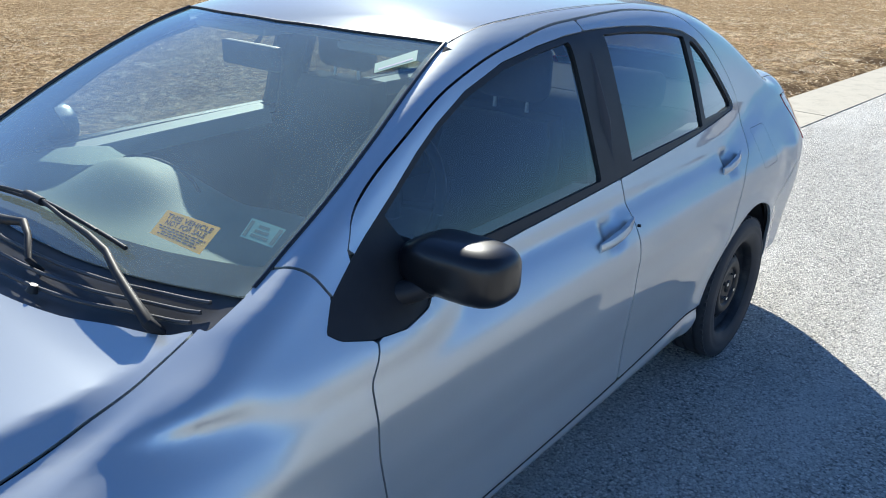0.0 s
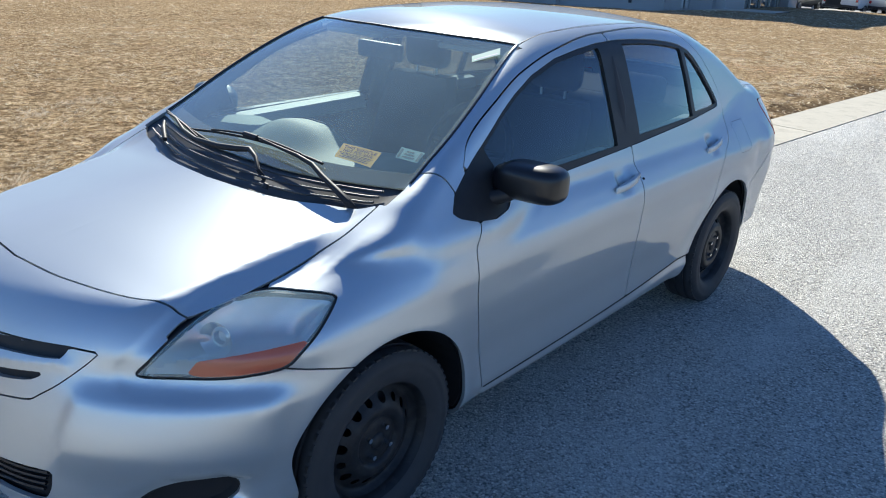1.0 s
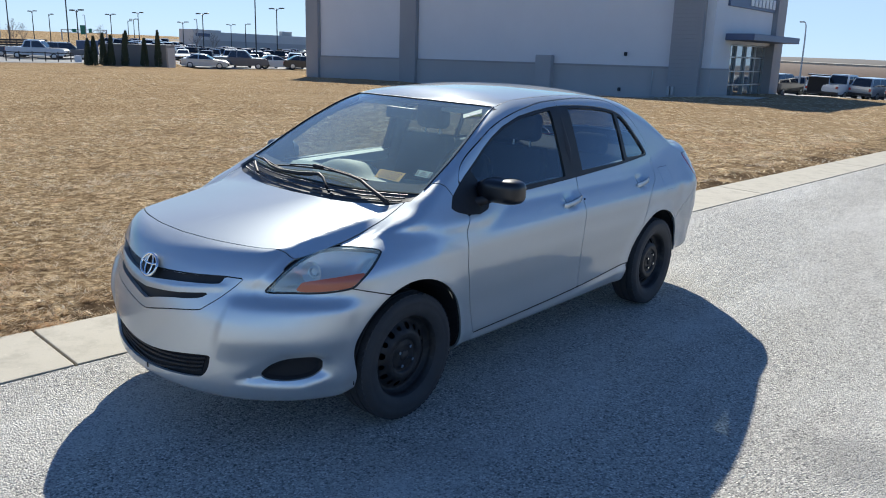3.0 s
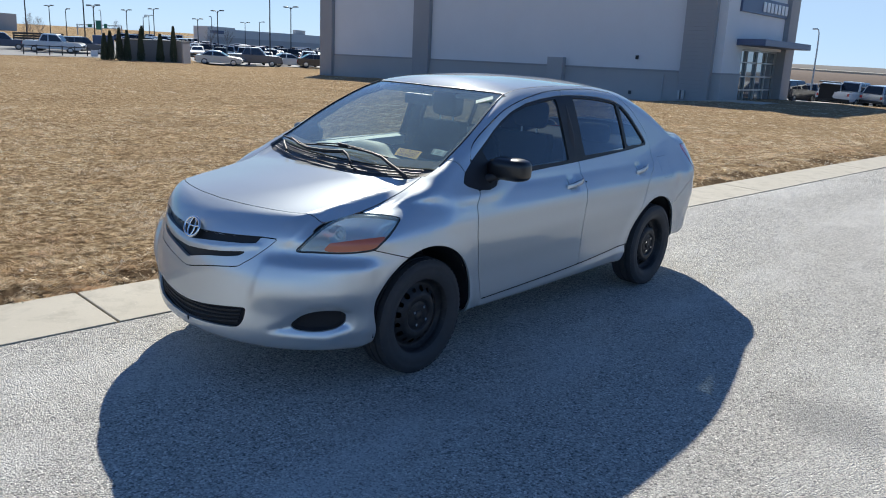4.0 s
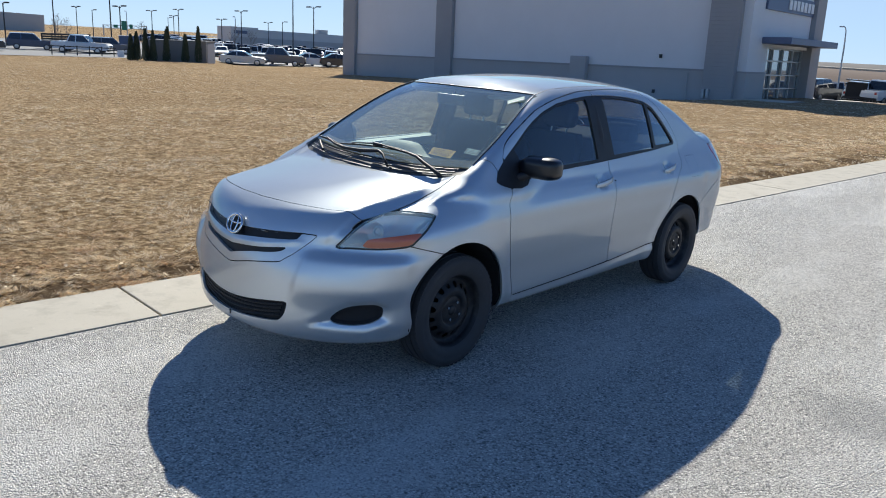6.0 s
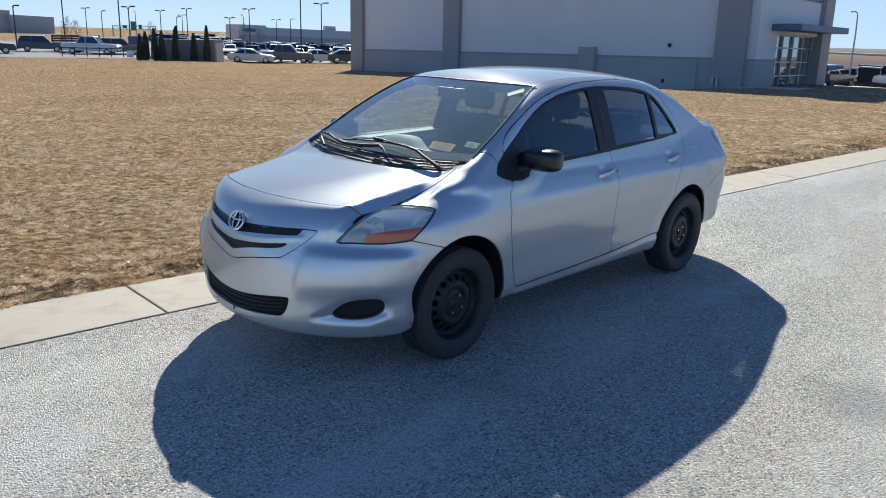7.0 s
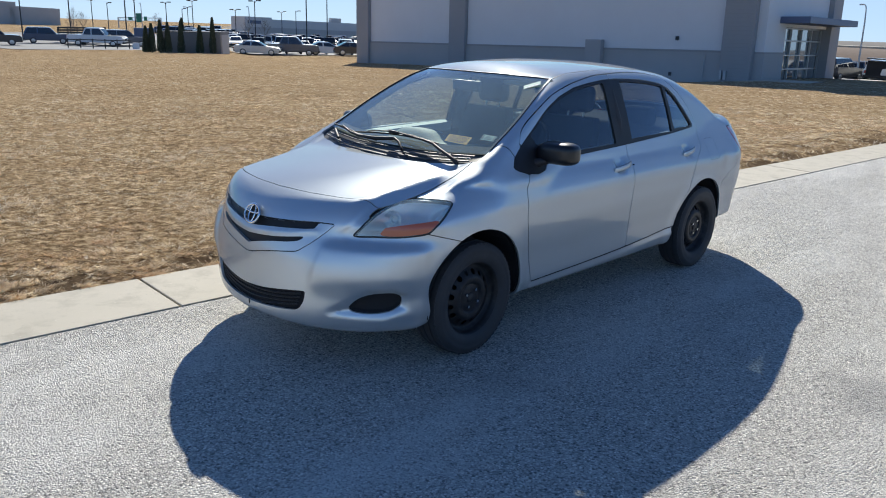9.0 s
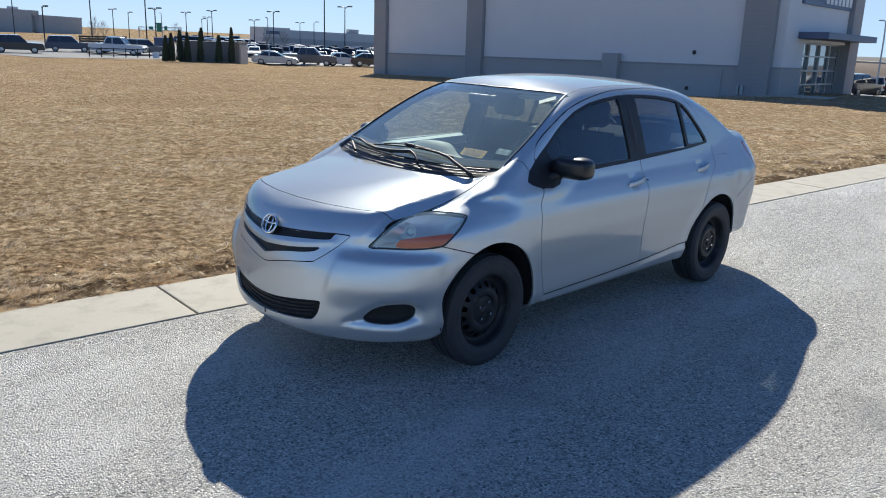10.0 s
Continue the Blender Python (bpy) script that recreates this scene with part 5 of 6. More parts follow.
front_bumper = across("front_bumper", panel(clip(H(less(hood_in, head_in, grille_in, slot_low, fog_in)), more(bumper_in)), both=True), SILVER, "silver front bumper with a scuffed corner")
grille = across("grille_surround", panel(H(lambda x, y, z: np.minimum(grille_in(x, y, z) - GAP, -np.maximum(slot_up(x, y, z), slot_mid(x, y, z)))), deep=.03, both=True), SILVER, "silver grille surround with two dark slots")
front_doors = pair("front_door", panel(H(lambda x, y, z: np.minimum(door_1(x, y, z) - GAP, not_dlo(x, y, z))), deep=.02), SILVER)
rear_doors = pair("rear_door", panel(H(lambda x, y, z: np.minimum(door_2(x, y, z) - GAP, not_dlo(x, y, z))), deep=.02), SILVER)
sheet("fuel_flap", *panel(H(lambda x, y, z: fuel_in(x, y, z) - .0010), deep=.004), SILVER, sedan, "", 35)
fender = clip(H(less(hood_in, head_in, cowl_in, ws_in, lambda x, y, z: np.where((y < -.43) | (x < .55), 1.0, np.where(y < -.05, bumper_line(x, y, z), -1)))), low_of(more(fender_in), not_dlo))
pair("front_fender", panel(fender), SILVER)
rest = H(less(hood_in, cowl_in, ws_in, roof_in, back_in, trunk_in, tail_in, door_1, door_2, rear_bumper_in, sill_in, where(lambda x, y, z: x > .5, lambda x, y, z: np.where(y < .7, pillar_seam(x, y, z), -1)), lambda x, y, z: .05 - y))
rest = clip(rest, low_of(not_dlo, lambda x, y, z: np.maximum(z - .30, y - 2.2)))
pair("body_side", panel(clip(rest, lambda x, y, z: -fuel_in(x, y, z) - .0004)), SILVER, "silver pillars, roof rail and rear quarter")
pair("sill", panel(H(lambda x, y, z: sill_in(x, y, z) - .0045), proud=-.008, push=lambda x, y, z: .010 * ease(sill_in(x, y, z), .012, .05)), SILVER)
across("rear_bumper", panel(H(more(rear_bumper_in)), both=True), SILVER)

# window panes in a matt black surround
pane_1 = lambda y, z: np.min([dlo_form(y, z) - .015, y - .478 - (1.105 - z) * .62, 1.300 - y, z - 1.0 - .02 * (y - .6)], axis=0)
pane_2 = lambda y, z: np.min([dlo_form(y, z) - .015, y - 1.492, 2.045 - .10 * np.maximum(z - 1.2, 0) - y, z - 1.03 - .02 * (y - 1.5)], axis=0)
pane_3 = lambda y, z: np.min([dlo_form(y, z) - .015, y - 2.082 + .10 * np.maximum(z - 1.2, 0), z - 1.055], axis=0)
panes = lambda y, z: np.max([pane_1(y, z), pane_2(y, z), pane_3(y, z)], axis=0)
trims = pair("window_trim", panel(H(lambda x, y, z: np.minimum(dlo_in(x, y, z) - .0015, np.where(x > .35, -panes(y, z), -1))), deep=.016, proud=-.004), BLACK_TRIM, "matt black window surround and pillars")
for pane_form, glass in ((pane_1, SIDE_GLASS), (pane_2, DARK_GLASS), (pane_3, DARK_GLASS)):
    pair("side_window", panel(H(where(lambda x, y, z: x > .35, lambda x, y, z: pane_form(y, z) + .004)), deep=.004, proud=-.012), glass, "tinted side glass" if glass is DARK_GLASS else "clear side glass", 50, trims)


# dark inner shell behind the seams, wheel wells and floor
inner = clip(half, lambda x, y, z: np.where(y < .06, np.where((z < 1.2), 1.0, -1), .965 - z))
across("inner_shell", panel(clip(inner, less(cowl_in, ws_in, head_in)), deep=.002, proud=-.024, both=True), SHELL, "dark inner body shell")
bm = bmesh.new()
add_box(bm, (-.58, -.45, .205), (.58, 3.0, .23))
part("floor_pan", bm, SHELL, sedan, "dark underbody")
# unseen boxes added to stop the sun leaking through the engine bay
part("bulkhead", boxes(((-.62, .085, .24), (.62, .11, .945)), ((-.60, -.40, .23), (.60, .085, .26))), SHELL, sedan, "unseen bulkhead blocking sun through the engine bay")
for side in (-1, 1):
    for cy, cz, r in ARCH:
        bm = bmesh.new()
        n = 28
        ring = []
        for a in np.linspace(-.15 if cy < 1 else .22, math.pi + .15, n):
            q = r + .012 - (.070 * float(ease(math.sin(a), .5, -.1)) if cy < 1 and math.cos(a) < 0 else 0)
            ring.append((cy + q * math.cos(a), cz + q * math.sin(a)))
        a = [bm.verts.new((side * .50, y, z)) for y, z in ring]
        b = [bm.verts.new((side * .785, y, z)) for y, z in ring]
        for i in range(n - 1):
            bm.faces.new((a[i], a[i + 1], b[i + 1], b[i]))
        bm.faces.new(a)
        part("wheel_well", bm, SHELL, sedan, "dark wheel-arch liner")


# ---- wheels ----
def wheel_at(side, cy):
    m = pose(side * (.712 if cy < 1 else .722), cy, .305, 0, 90 * side, 0)
    tyre_w = .0925
    bm = bmesh.new()
    prof = [(.198, -.075), (.215, -.088), (.245, -.095), (.275, -.092), (.296, -.080), (.304, -.066), (.305, -.052), (.298, -.050), (.298, -.042), (.305, -.040),
            (.306, -.012), (.299, -.010), (.299, -.002), (.306, .0), (.306, .034), (.298, .036), (.298, .046), (.305, .048), (.304, .066), (.296, .080),
            (.275, .092), (.262, .0945), (.258, .0925), (.245, .095), (.215, .088), (.198, .075)]
    lathe(bm, prof, m, 72)
    # shoulder blocks: short notches round the tread edge
    tyre = part("tyre", bm, RUBBER, sedan, "black all-season tyre", smooth=40)
    lug_me = None
    for k in range(60):
        a = k * math.tau / 60
        if lug_me is None:
            bm = bmesh.new()
            add_box(bm, (-.003, -.010, .0), (.005, .010, .022), .002)
            lug = part("tread_block", bm, RUBBER, tyre)
            lug_me = lug.data
        else:
            lug = new("tread_block", lug_me)
            lug.parent = tyre
        lug.matrix_local = m @ Matrix.Rotation(a, 4, "Z") @ Matrix.Translation((.2975, 0, .058))
    # steel disc with a ring of holes
    rs, na = np.linspace(.028, .190, 34), 168
    dish = curve([(.028, .052), (.055, .050), (.075, .046), (.085, .058), (.105, .060), (.125, .050), (.150, .030), (.168, .022), (.178, .030), (.190, .050)])
    pts = np.array([(r * math.cos(k * math.tau / na), r * math.sin(k * math.tau / na), dish(r)) for r in rs for k in range(na)])
    faces = [(i * na + k, i * na + (k + 1) % na, (i + 1) * na + (k + 1) % na, (i + 1) * na + k) for i in range(len(rs) - 1) for k in range(na)]

    def holes(x, y, z):
        f = np.full(len(x), 1.0)
        for k in range(16):
            a = (k + .5) * math.tau / 16
            f = np.minimum(f, np.hypot(x - .139 * math.cos(a), y - .139 * math.sin(a)) - (.0155 if k % 2 else .0125))
        return f
    pts, faces = clip((pts, faces), holes)
    vs = [m @ Vector(p) for p in pts]
    back = [m @ Vector((p[0], p[1], p[2] - .004)) for p in pts]
    n = len(vs)
    edge = {}
    for q in faces:
        for i, a in enumerate(q):
            edge[a, q[(i + 1) % len(q)]] = True
    rim_faces = list(faces) + [(b, a, a + n, b + n) for a, b in edge if (b, a) not in edge]
    disc = sheet("wheel_disc", vs + back, rim_faces, STEEL, sedan, "black steel wheel disc with round holes", 40)
    bm = bmesh.new()
    lathe(bm, [(.186, -.08), (.186, .045), (.192, .058), (.200, .074), (.204, .076), (.203, .070), (.198, .060), (.196, .0)], m, 72)
    part("wheel_rim", bm, STEEL, sedan, "black steel wheel rim", smooth=40)
    bm = bmesh.new()
    lathe(bm, [(.0, .062), (.018, .061), (.026, .056), (.029, .048), (.029, .02)], m, 32)
    part("hub", bm, STEEL, disc, smooth=40)
    for k in range(4):
        a = (k + .5) * math.tau / 4 + .25
        bm = bmesh.new()
        c = m @ Vector((.05 * math.cos(a), .05 * math.sin(a), .048))
        rod(bm, c, c + Vector((side * .020, 0, 0)), .0095, .0080, 6)
        part("lug_nut", bm, CHROME, disc, "bare metal lug nut")
    bm = bmesh.new()
    lathe(bm, [(.0, .0), (.12, .0), (.155, -.01), (.155, -.03), (.0, -.03)], m, 32)
    part("brake_drum", bm, STEEL, sedan)


for side in (1, -1):
    for cy in WHEEL_Y:
        wheel_at(side, cy)

# ---- lamps ----
lens = H(lambda x, y, z: head_in(x, y, z) - .005)
lamps = pair("headlamp", panel(lens, deep=.02, proud=.002), LAMP_GLASS, "clear headlamp with an amber turn lens", 45)
lamps[0].visible_shadow = lamps[1].visible_shadow = False
pair("lamp_bowl", panel(H(lambda x, y, z: head_in(x, y, z) - .006), deep=.01, push=lambda x, y, z: -.012 - .075 * ease(head_in(x, y, z), 0, .055)), REFLECTOR, "silvery lamp bowl", 50, lamps)
pair("turn_lens", panel(H(lambda x, y, z: np.minimum(head_in(x, y, z) - .007, amber_outline(*oblique(x, y, z)))), deep=.02, proud=.0035), AMBER, "amber turn lens", 40, lamps)
pair("lamp_seal", panel(H(lambda x, y, z: np.minimum(head_in(x, y, z) + .004, .008 - head_in(x, y, z))), deep=.02, proud=-.004), BLACK_TRIM, "dark lamp seal", 40, lamps)
for side, lamp in ((1, lamps[0]), (-1, lamps[1])):
    bm = bmesh.new()
    m = Matrix.Translation((side * .655, -.52, .775)) @ (Vector((side * .35, -.85, .12)).to_track_quat("Z", "Y").to_matrix().to_4x4())
    lathe(bm, [(.0, -.05), (.016, -.048), (.018, -.03), (.026, -.034), (.036, -.024), (.046, -.010)], m, 36)
    part("bulb_reflector", bm, REFLECTOR, lamp, smooth=40)

# ---- grilles ----
across("grille_mesh", panel(H(lambda x, y, z: np.maximum(slot_up(x, y, z), slot_mid(x, y, z)) + .01), deep=.004, proud=-.020, both=True), BLACK_TRIM, "black slatted grille insert")
low_mesh = across("lower_grille", panel(H(lambda x, y, z: slot_low(x, y, z) + .012), deep=.004, proud=-.045, both=True), SHELL, "black lower grille insert")
for k in range(4):
    zc, wide = .303 + k * .0185, .335 + .008 * k
    bm = bmesh.new()
    tube(bm, onto([(wide * t, -.85, zc + .26 * (wide * t) ** 2) for t in np.linspace(-1, 1, 41)], -.016), .0048, 6)
    part("grille_bar", bm, BLACK_TRIM, low_mesh, smooth=60)
fogs = pair("fog_recess", panel(H(lambda x, y, z: fog_in(x, y, z) + .006), deep=.004, push=lambda x, y, z: -.012 - .045 * ease(fog_in(x, y, z), 0, .03)), SHELL, "black fog-lamp recess")

# emblem: plain chrome ovals
bm = bmesh.new()
tilt = pose(0, -.868, .735, 68, 0, 0)
for w, h, r, turn_by in ((.060, .047, .0065, 0),):
    tube(bm, [tilt @ Vector((w * math.cos(a), h * math.sin(a), 0)) for a in np.linspace(0, math.tau, 49)], r, 8)
# added disc stands in for the dark grille showing through the oval
bm_plate = bmesh.new()
lathe(bm_plate, [(.0, -.004), (.044, -.004), (.046, -.008), (.0, -.010)], tilt, 36)
badge = part("badge", bm, CHROME, sedan, "chrome oval badge", smooth=60)
part("badge_dark_disc", bm_plate, SHELL, badge, "dark disc standing in for the grille behind the badge")
bm = bmesh.new()
tube(bm, [tilt @ Vector((.024 * math.cos(a), .045 * math.sin(a), .0)) for a in np.linspace(0, math.tau, 37)], .0048, 8)
part("badge_oval", bm, CHROME, badge, smooth=60)
bm = bmesh.new()
tube(bm, [tilt @ Vector((.056 * math.cos(a), .018 + .014 * math.sin(a), .0)) for a in np.linspace(math.pi, math.tau, 21)], .0048, 8)
part("badge_bar", bm, CHROME, badge, smooth=60)
bm = bmesh.new()
tube(bm, [(0, -.902, .285), (0, -.901, .262)], .003, 6)
part("bumper_seam", bm, SHELL, front_bumper, "dark seam in the bumper lip")

# ---- door mirrors ----
def mirror_form(x, y, z):
    u = (x - .846) / .120
    v = (y - .53 - .10 * (x - .85)) / .070
    w = (z - 1.033) / (.062 - .016 * ease(x, .80, .74))
    return (np.power(np.abs(u) ** 4.5 + np.abs(v) ** 2.6 + np.abs(w) ** 3.8, 1 / 3.4) - 1) * .06


cut = clip(skin_of(mirror_form, (.70, .42, .94), (1.02, .66, 1.13), .008), lambda x, y, z: .575 + .05 * (x - .85) - y)
housings = pair("mirror_housing", panel(cut, deep=.012, form=mirror_form), MIRROR_BLACK, "glossy black door-mirror housing", 40, front_doors)
for side, housing in ((1, housings[0]), (-1, housings[1])):
    bm = bmesh.new()
    prism(bm, [(side * a, b) for a, b in smooth_outline([(.765, .985), (.85, .978), (.935, .985), (.945, 1.03), (.93, 1.078), (.85, 1.088), (.77, 1.078), (.757, 1.03)], 4)], .566, .572, axis=1)
    part("mirror_glass", bm, CHROME, housing)
    bm = bmesh.new()
    tube(bm, [(side * .735, .44, .962), (side * .76, .455, .972), (side * .79, .475, .985), (side * .82, .50, 1.0)], [.030, .027, .024, .024], 12)
    part("mirror_arm", bm, BLACK_TRIM, housing, smooth=60)

# ---- door handles ----
for (hy, hz), doors in zip(HANDLES, (front_doors, rear_doors)):
    for side, door in ((1, doors[0]), (-1, doors[1])):
        bm = bmesh.new()
        rows = []
        for k, t in enumerate(np.linspace(0, 1, 15)):
            y = hy - .100 + .200 * t
            z = hz - .006 + .022 * t
            base = float(SIDE_W(z)) - .004 - .014 * ((y - 1.0) / 1.5) ** 2 - .038 * float(ease(z, .78, 1.0) * ease(y, 1.5, 2.9))
            out = .026 * math.sin(math.pi * min(max(t, .03), .97)) ** .45
            high = .013 + .003 * math.sin(math.pi * t) + (.004 if t > .78 else 0)
            rows.append([bm.verts.new((side * (base + out * c + .003), y, z + high * s)) for c, s in ((.35, -1), (.85, -.85), (1.05, -.2), (1.05, .3), (.85, .9), (.35, 1), (.25, 0))])
        for r0, r1 in zip(rows, rows[1:]):
            for k in range(7):
                bm.faces.new((r0[k], r0[(k + 1) % 7], r1[(k + 1) % 7], r1[k]))
        bm.faces.new(rows[0][::-1]), bm.faces.new(rows[-1])
        handle = part("door_handle", bm, SILVER, door, "silver pull handle", smooth=50)
        if hy < 2:
            bm = bmesh.new()
            c = Vector((side * (float(SIDE_W(hz)) + .024), hy + .088, hz + .014))
            add_box(bm, c - Vector((.006, .0025, .004)), c + Vector((.004, .0025, .004)), .001)
            part("keyhole", bm, SHELL, handle, "dark keyhole")

# black ceramic band round the windshield's edge
frit = lambda x, y, z: np.minimum(ws_in(x, y, z) + .002, np.max([ws_low(x) + .062 - y, .022 - (ws_x(y) - x), .012 - (ws_top(x) - y)], axis=0))
across("windshield_band", panel(H(frit), deep=.001, proud=-.0095, both=True), SHELL, "black printed band round the windshield")

# ---- windshield wipers, cowl fins ----
def on_glass(x, y, off=0.0):
    z = 1.01 + .555 * (y - .045 - .16 * x * x)
    n = Vector((.16 * x * .96, -.48, .865)).normalized()
    return Vector((x, y, z)) + n * off


def on_glass_or_cowl(p, off):
    return Vector(p) + Vector((0, -.35, .93)) * off


def bar(name, path, radius, material, parent, label=""):
    bm = bmesh.new()
    tube(bm, path, radius, 8)
    return part(name, bm, material, parent, label, smooth=60)


arm = bar("wiper_arm", [(.552, .046, .965), (.545, .029, .993), (.49, .038, 1.011), (.40, .057, 1.034), (.33, .076, 1.054), (.245, .086, 1.063), (.13, .092, 1.070), (-.01, .106, 1.078)],
          [.012, .012, .0105, .009, .008, .007, .005, .004], WIPER, sedan, "black windshield wiper arm")
bar("wiper_blade", [on_glass(.335 - .70 * t, .119 + .006 * math.sin(math.pi * t) - .024 * t * t, .011) for t in np.linspace(0, 1, 18)], .0048, WIPER, arm, "black rubber wiper blade")
bar("wiper_bridge", [on_glass(.235 - .47 * t, .118 + .006 * math.sin(math.pi * t) - .012 * t, .020 + .010 * math.sin(math.pi * t)) for t in np.linspace(0, 1, 12)], .0038, WIPER, arm)
bar("wiper_clip", [on_glass(.02, .116, .028), on_glass(-.05, .116, .030)], .010, WIPER, arm)
arm = bar("wiper_arm", [(.165, .020, .975), (.160, -.002, 1.012), (.11, .026, 1.040), (.055, .043, 1.052), (.0, .031, 1.045), (-.09, .022, 1.037), (-.232, .023, 1.034), (-.34, .046, 1.043), (-.47, .095, 1.062)],
          [.008, .007, .007, .009, .011, .011, .009, .007, .004], WIPER, sedan, "black windshield wiper arm")
bar("wiper_blade", [on_glass(-.10 - .53 * t, .052 + .113 * t ** 1.35, .011) for t in np.linspace(0, 1, 16)], .0048, WIPER, arm, "black rubber wiper blade")
bar("wiper_bridge", [on_glass(-.26 - .32 * t, .062 + .082 * t, .020 + .010 * math.sin(math.pi * t)) for t in np.linspace(0, 1, 10)], .0038, WIPER, arm)
bar("wiper_link", [(-.53, .085, 1.036), (-.48, .050, 1.024), (-.41, .012, 1.000)], [.006, .010, .009], WIPER, sedan, "black wiper linkage cover")
bar("washer_nozzle", [(.235, -.035, .975), (.238, -.030, .990)], [.012, .008], BLACK_TRIM, sedan)
edge_a = onto([(t, float(hood_y1(abs(t))) - .012, 1.0) for t in np.linspace(-.60, .60, 41)])
edge_b = onto([(t, float(ws_low(abs(t))) + .012, 1.04) for t in np.linspace(-.60, .60, 41)])
for share in (.28, .48, .68):
    bar("cowl_fin", [a.lerp(b, share) - Vector((0, 0, .004)) for a, b in zip(edge_a, edge_b)], .0042, COWL, sedan, "raised black cowl rib")

# seals beside and above the windshield, and the strips in the roof
for side in (1, -1):
    path = [(side * (float(ws_x(y)) + .003), y, 1.0 + .5 * y) for y in np.linspace(.16, .86, 26)]
    bar("windshield_seal", onto(path, -.001), .0055, SEAL, sedan, "black rubber windshield seal")
    path = [(side * float(roof_x(y)), y, 1.42) for y in np.linspace(.885, 2.34, 30)]
    bar("roof_ditch_strip", onto(path, -.004), .0045, BLACK_TRIM, sedan, "black roof ditch strip")
path = [(x, float(ws_top(abs(x))), 1.41) for x in np.linspace(-.515, .515, 40)]
bar("windshield_seal", onto(path, -.002), .004, BLACK_TRIM, sedan, "black rubber windshield seal")

# dark seam between the doors and the sill
for side in (1, -1):
    path = [(side * .80, y, float(door_z0(y))) for y in np.linspace(.44, 2.02, 40)]
    bar("sill_seam", onto(path, -.001), .0038, SHELL, sedan, "dark seam along the sill")


# ---- cabin ----
def soft_box(lo, hi, bevel, seg=3):
    bm = bmesh.new()
    add_box(bm, lo, hi)
    bmesh.ops.bevel(bm, geom=list(bm.edges), offset=bevel, segments=seg, affect="EDGES", profile=0.5)
    return bm


# dashboard: a swept pad with a rounded instrument hood in the middle
xs, ts = np.linspace(-.64, .64, 61), np.linspace(0, 1, 26)
verts = []
for t in ts:
    for x in xs:
        y = .155 + .06 * (x / .64) ** 2 + .47 * t
        base = .972 + .028 * math.sin(math.pi * min(t * 1.15, 1)) - .30 * max(t - .86, 0) / .14 * 1.0
        hump = .072 * math.exp(-(abs(x + .12) / .20) ** 3) * float(ease(t, .12, .52)) * (1 - float(ease(t, .66, .95)))
        side_hump = .022 * math.exp(-((x - .37) / .20) ** 4) * float(ease(t, .3, .7)) * (1 - float(ease(t, .86, 1.0)))
        verts.append((x, y, base + hump + side_hump))
nx = len(xs)
faces = [(j * nx + i, j * nx + i + 1, (j + 1) * nx + i + 1, (j + 1) * nx + i) for j in range(len(ts) - 1) for i in range(nx - 1)]
dash = sheet("dashboard", verts, faces, DASH, sedan, "grey vinyl dashboard with a centre instrument hood", 60)
bm = bmesh.new()
tube(bm, [(-.12 + .195 * math.cos(a), .455 + .02 * math.sin(a), 1.000 + .062 * max(math.sin(a), 0) ** .8) for a in np.linspace(0.05, math.pi - .05, 25)], .005, 6)
part("stitched_edge", bm, CLOTH, dash, "dark seam on the instrument hood")
part("glove_panel", soft_box((-.64, .56, .55), (.64, .63, .93), .03), DASH, sedan)
for side in (-1, 1):
    part("air_vent", soft_box((side * .52 - .06, .60, .86), (side * .52 + .06, .64, .93), .015), BLACK_TRIM, dash)
# steering wheel
bm = bmesh.new()
m = pose(.36, .82, .99, 65, 0, 0)
tube(bm, [m @ Vector((.185 * math.cos(a), .185 * math.sin(a), 0)) for a in np.linspace(0, math.tau, 41)], .015, 10)
steer = part("steering_wheel", bm, BLACK_TRIM, sedan, "black steering wheel", smooth=60)
bm = bmesh.new()
for a in (math.pi * 1.5, .1, math.pi - .1):
    tube(bm, [m @ Vector((.03 * math.cos(a), .03 * math.sin(a), -.02)), m @ Vector((.18 * math.cos(a), .18 * math.sin(a), 0))], .016, 8)
part("steering_spokes", bm, BLACK_TRIM, steer)
part("steering_hub", soft_box((.29, .78, .94), (.43, .84, 1.04), .03), BLACK_TRIM, steer)


def seat(x, y, wide=.48):
    s = part("seat_cushion", soft_box((x - wide / 2, y - .50, .42), (x + wide / 2, y + .05, .60), .07), CLOTH, sedan, "charcoal cloth seat", smooth=60)
    bm = bmesh.new()
    rows = []
    for t in np.linspace(0, 1, 12):
        z, yy = .52 + .62 * t, y - .02 + .17 * t
        w = wide / 2 * (1 - .16 * t) * (1 if t < .95 else .9)
        d = .085 * (1 - .35 * t)
        rows.append([bm.verts.new((x + w * c, yy + d * s2 - .03 * (1 - abs(c)) * 0, z)) for c, s2 in ((-1, 0), (-.96, -.8), (-.7, -1), (0, -.72), (.7, -1), (.96, -.8), (1, 0), (.9, .8), (0, 1), (-.9, .8))])
    for r0, r1 in zip(rows, rows[1:]):
        for k in range(10):
            bm.faces.new((r0[k], r0[(k + 1) % 10], r1[(k + 1) % 10], r1[k]))
    bm.faces.new(rows[0][::-1]), bm.faces.new(rows[-1])
    back = part("seat_back", bm, CLOTH, s, smooth=60)
    part("headrest", soft_box((x - .125, y + .12, 1.17), (x + .125, y + .22, 1.345), .045), CLOTH, s, smooth=60)
    bm = bmesh.new()
    for dx in (-.06, .06):
        rod(bm, (x + dx, y + .16, 1.10), (x + dx, y + .17, 1.2), .006)
    part("headrest_post", bm, SATIN, s)


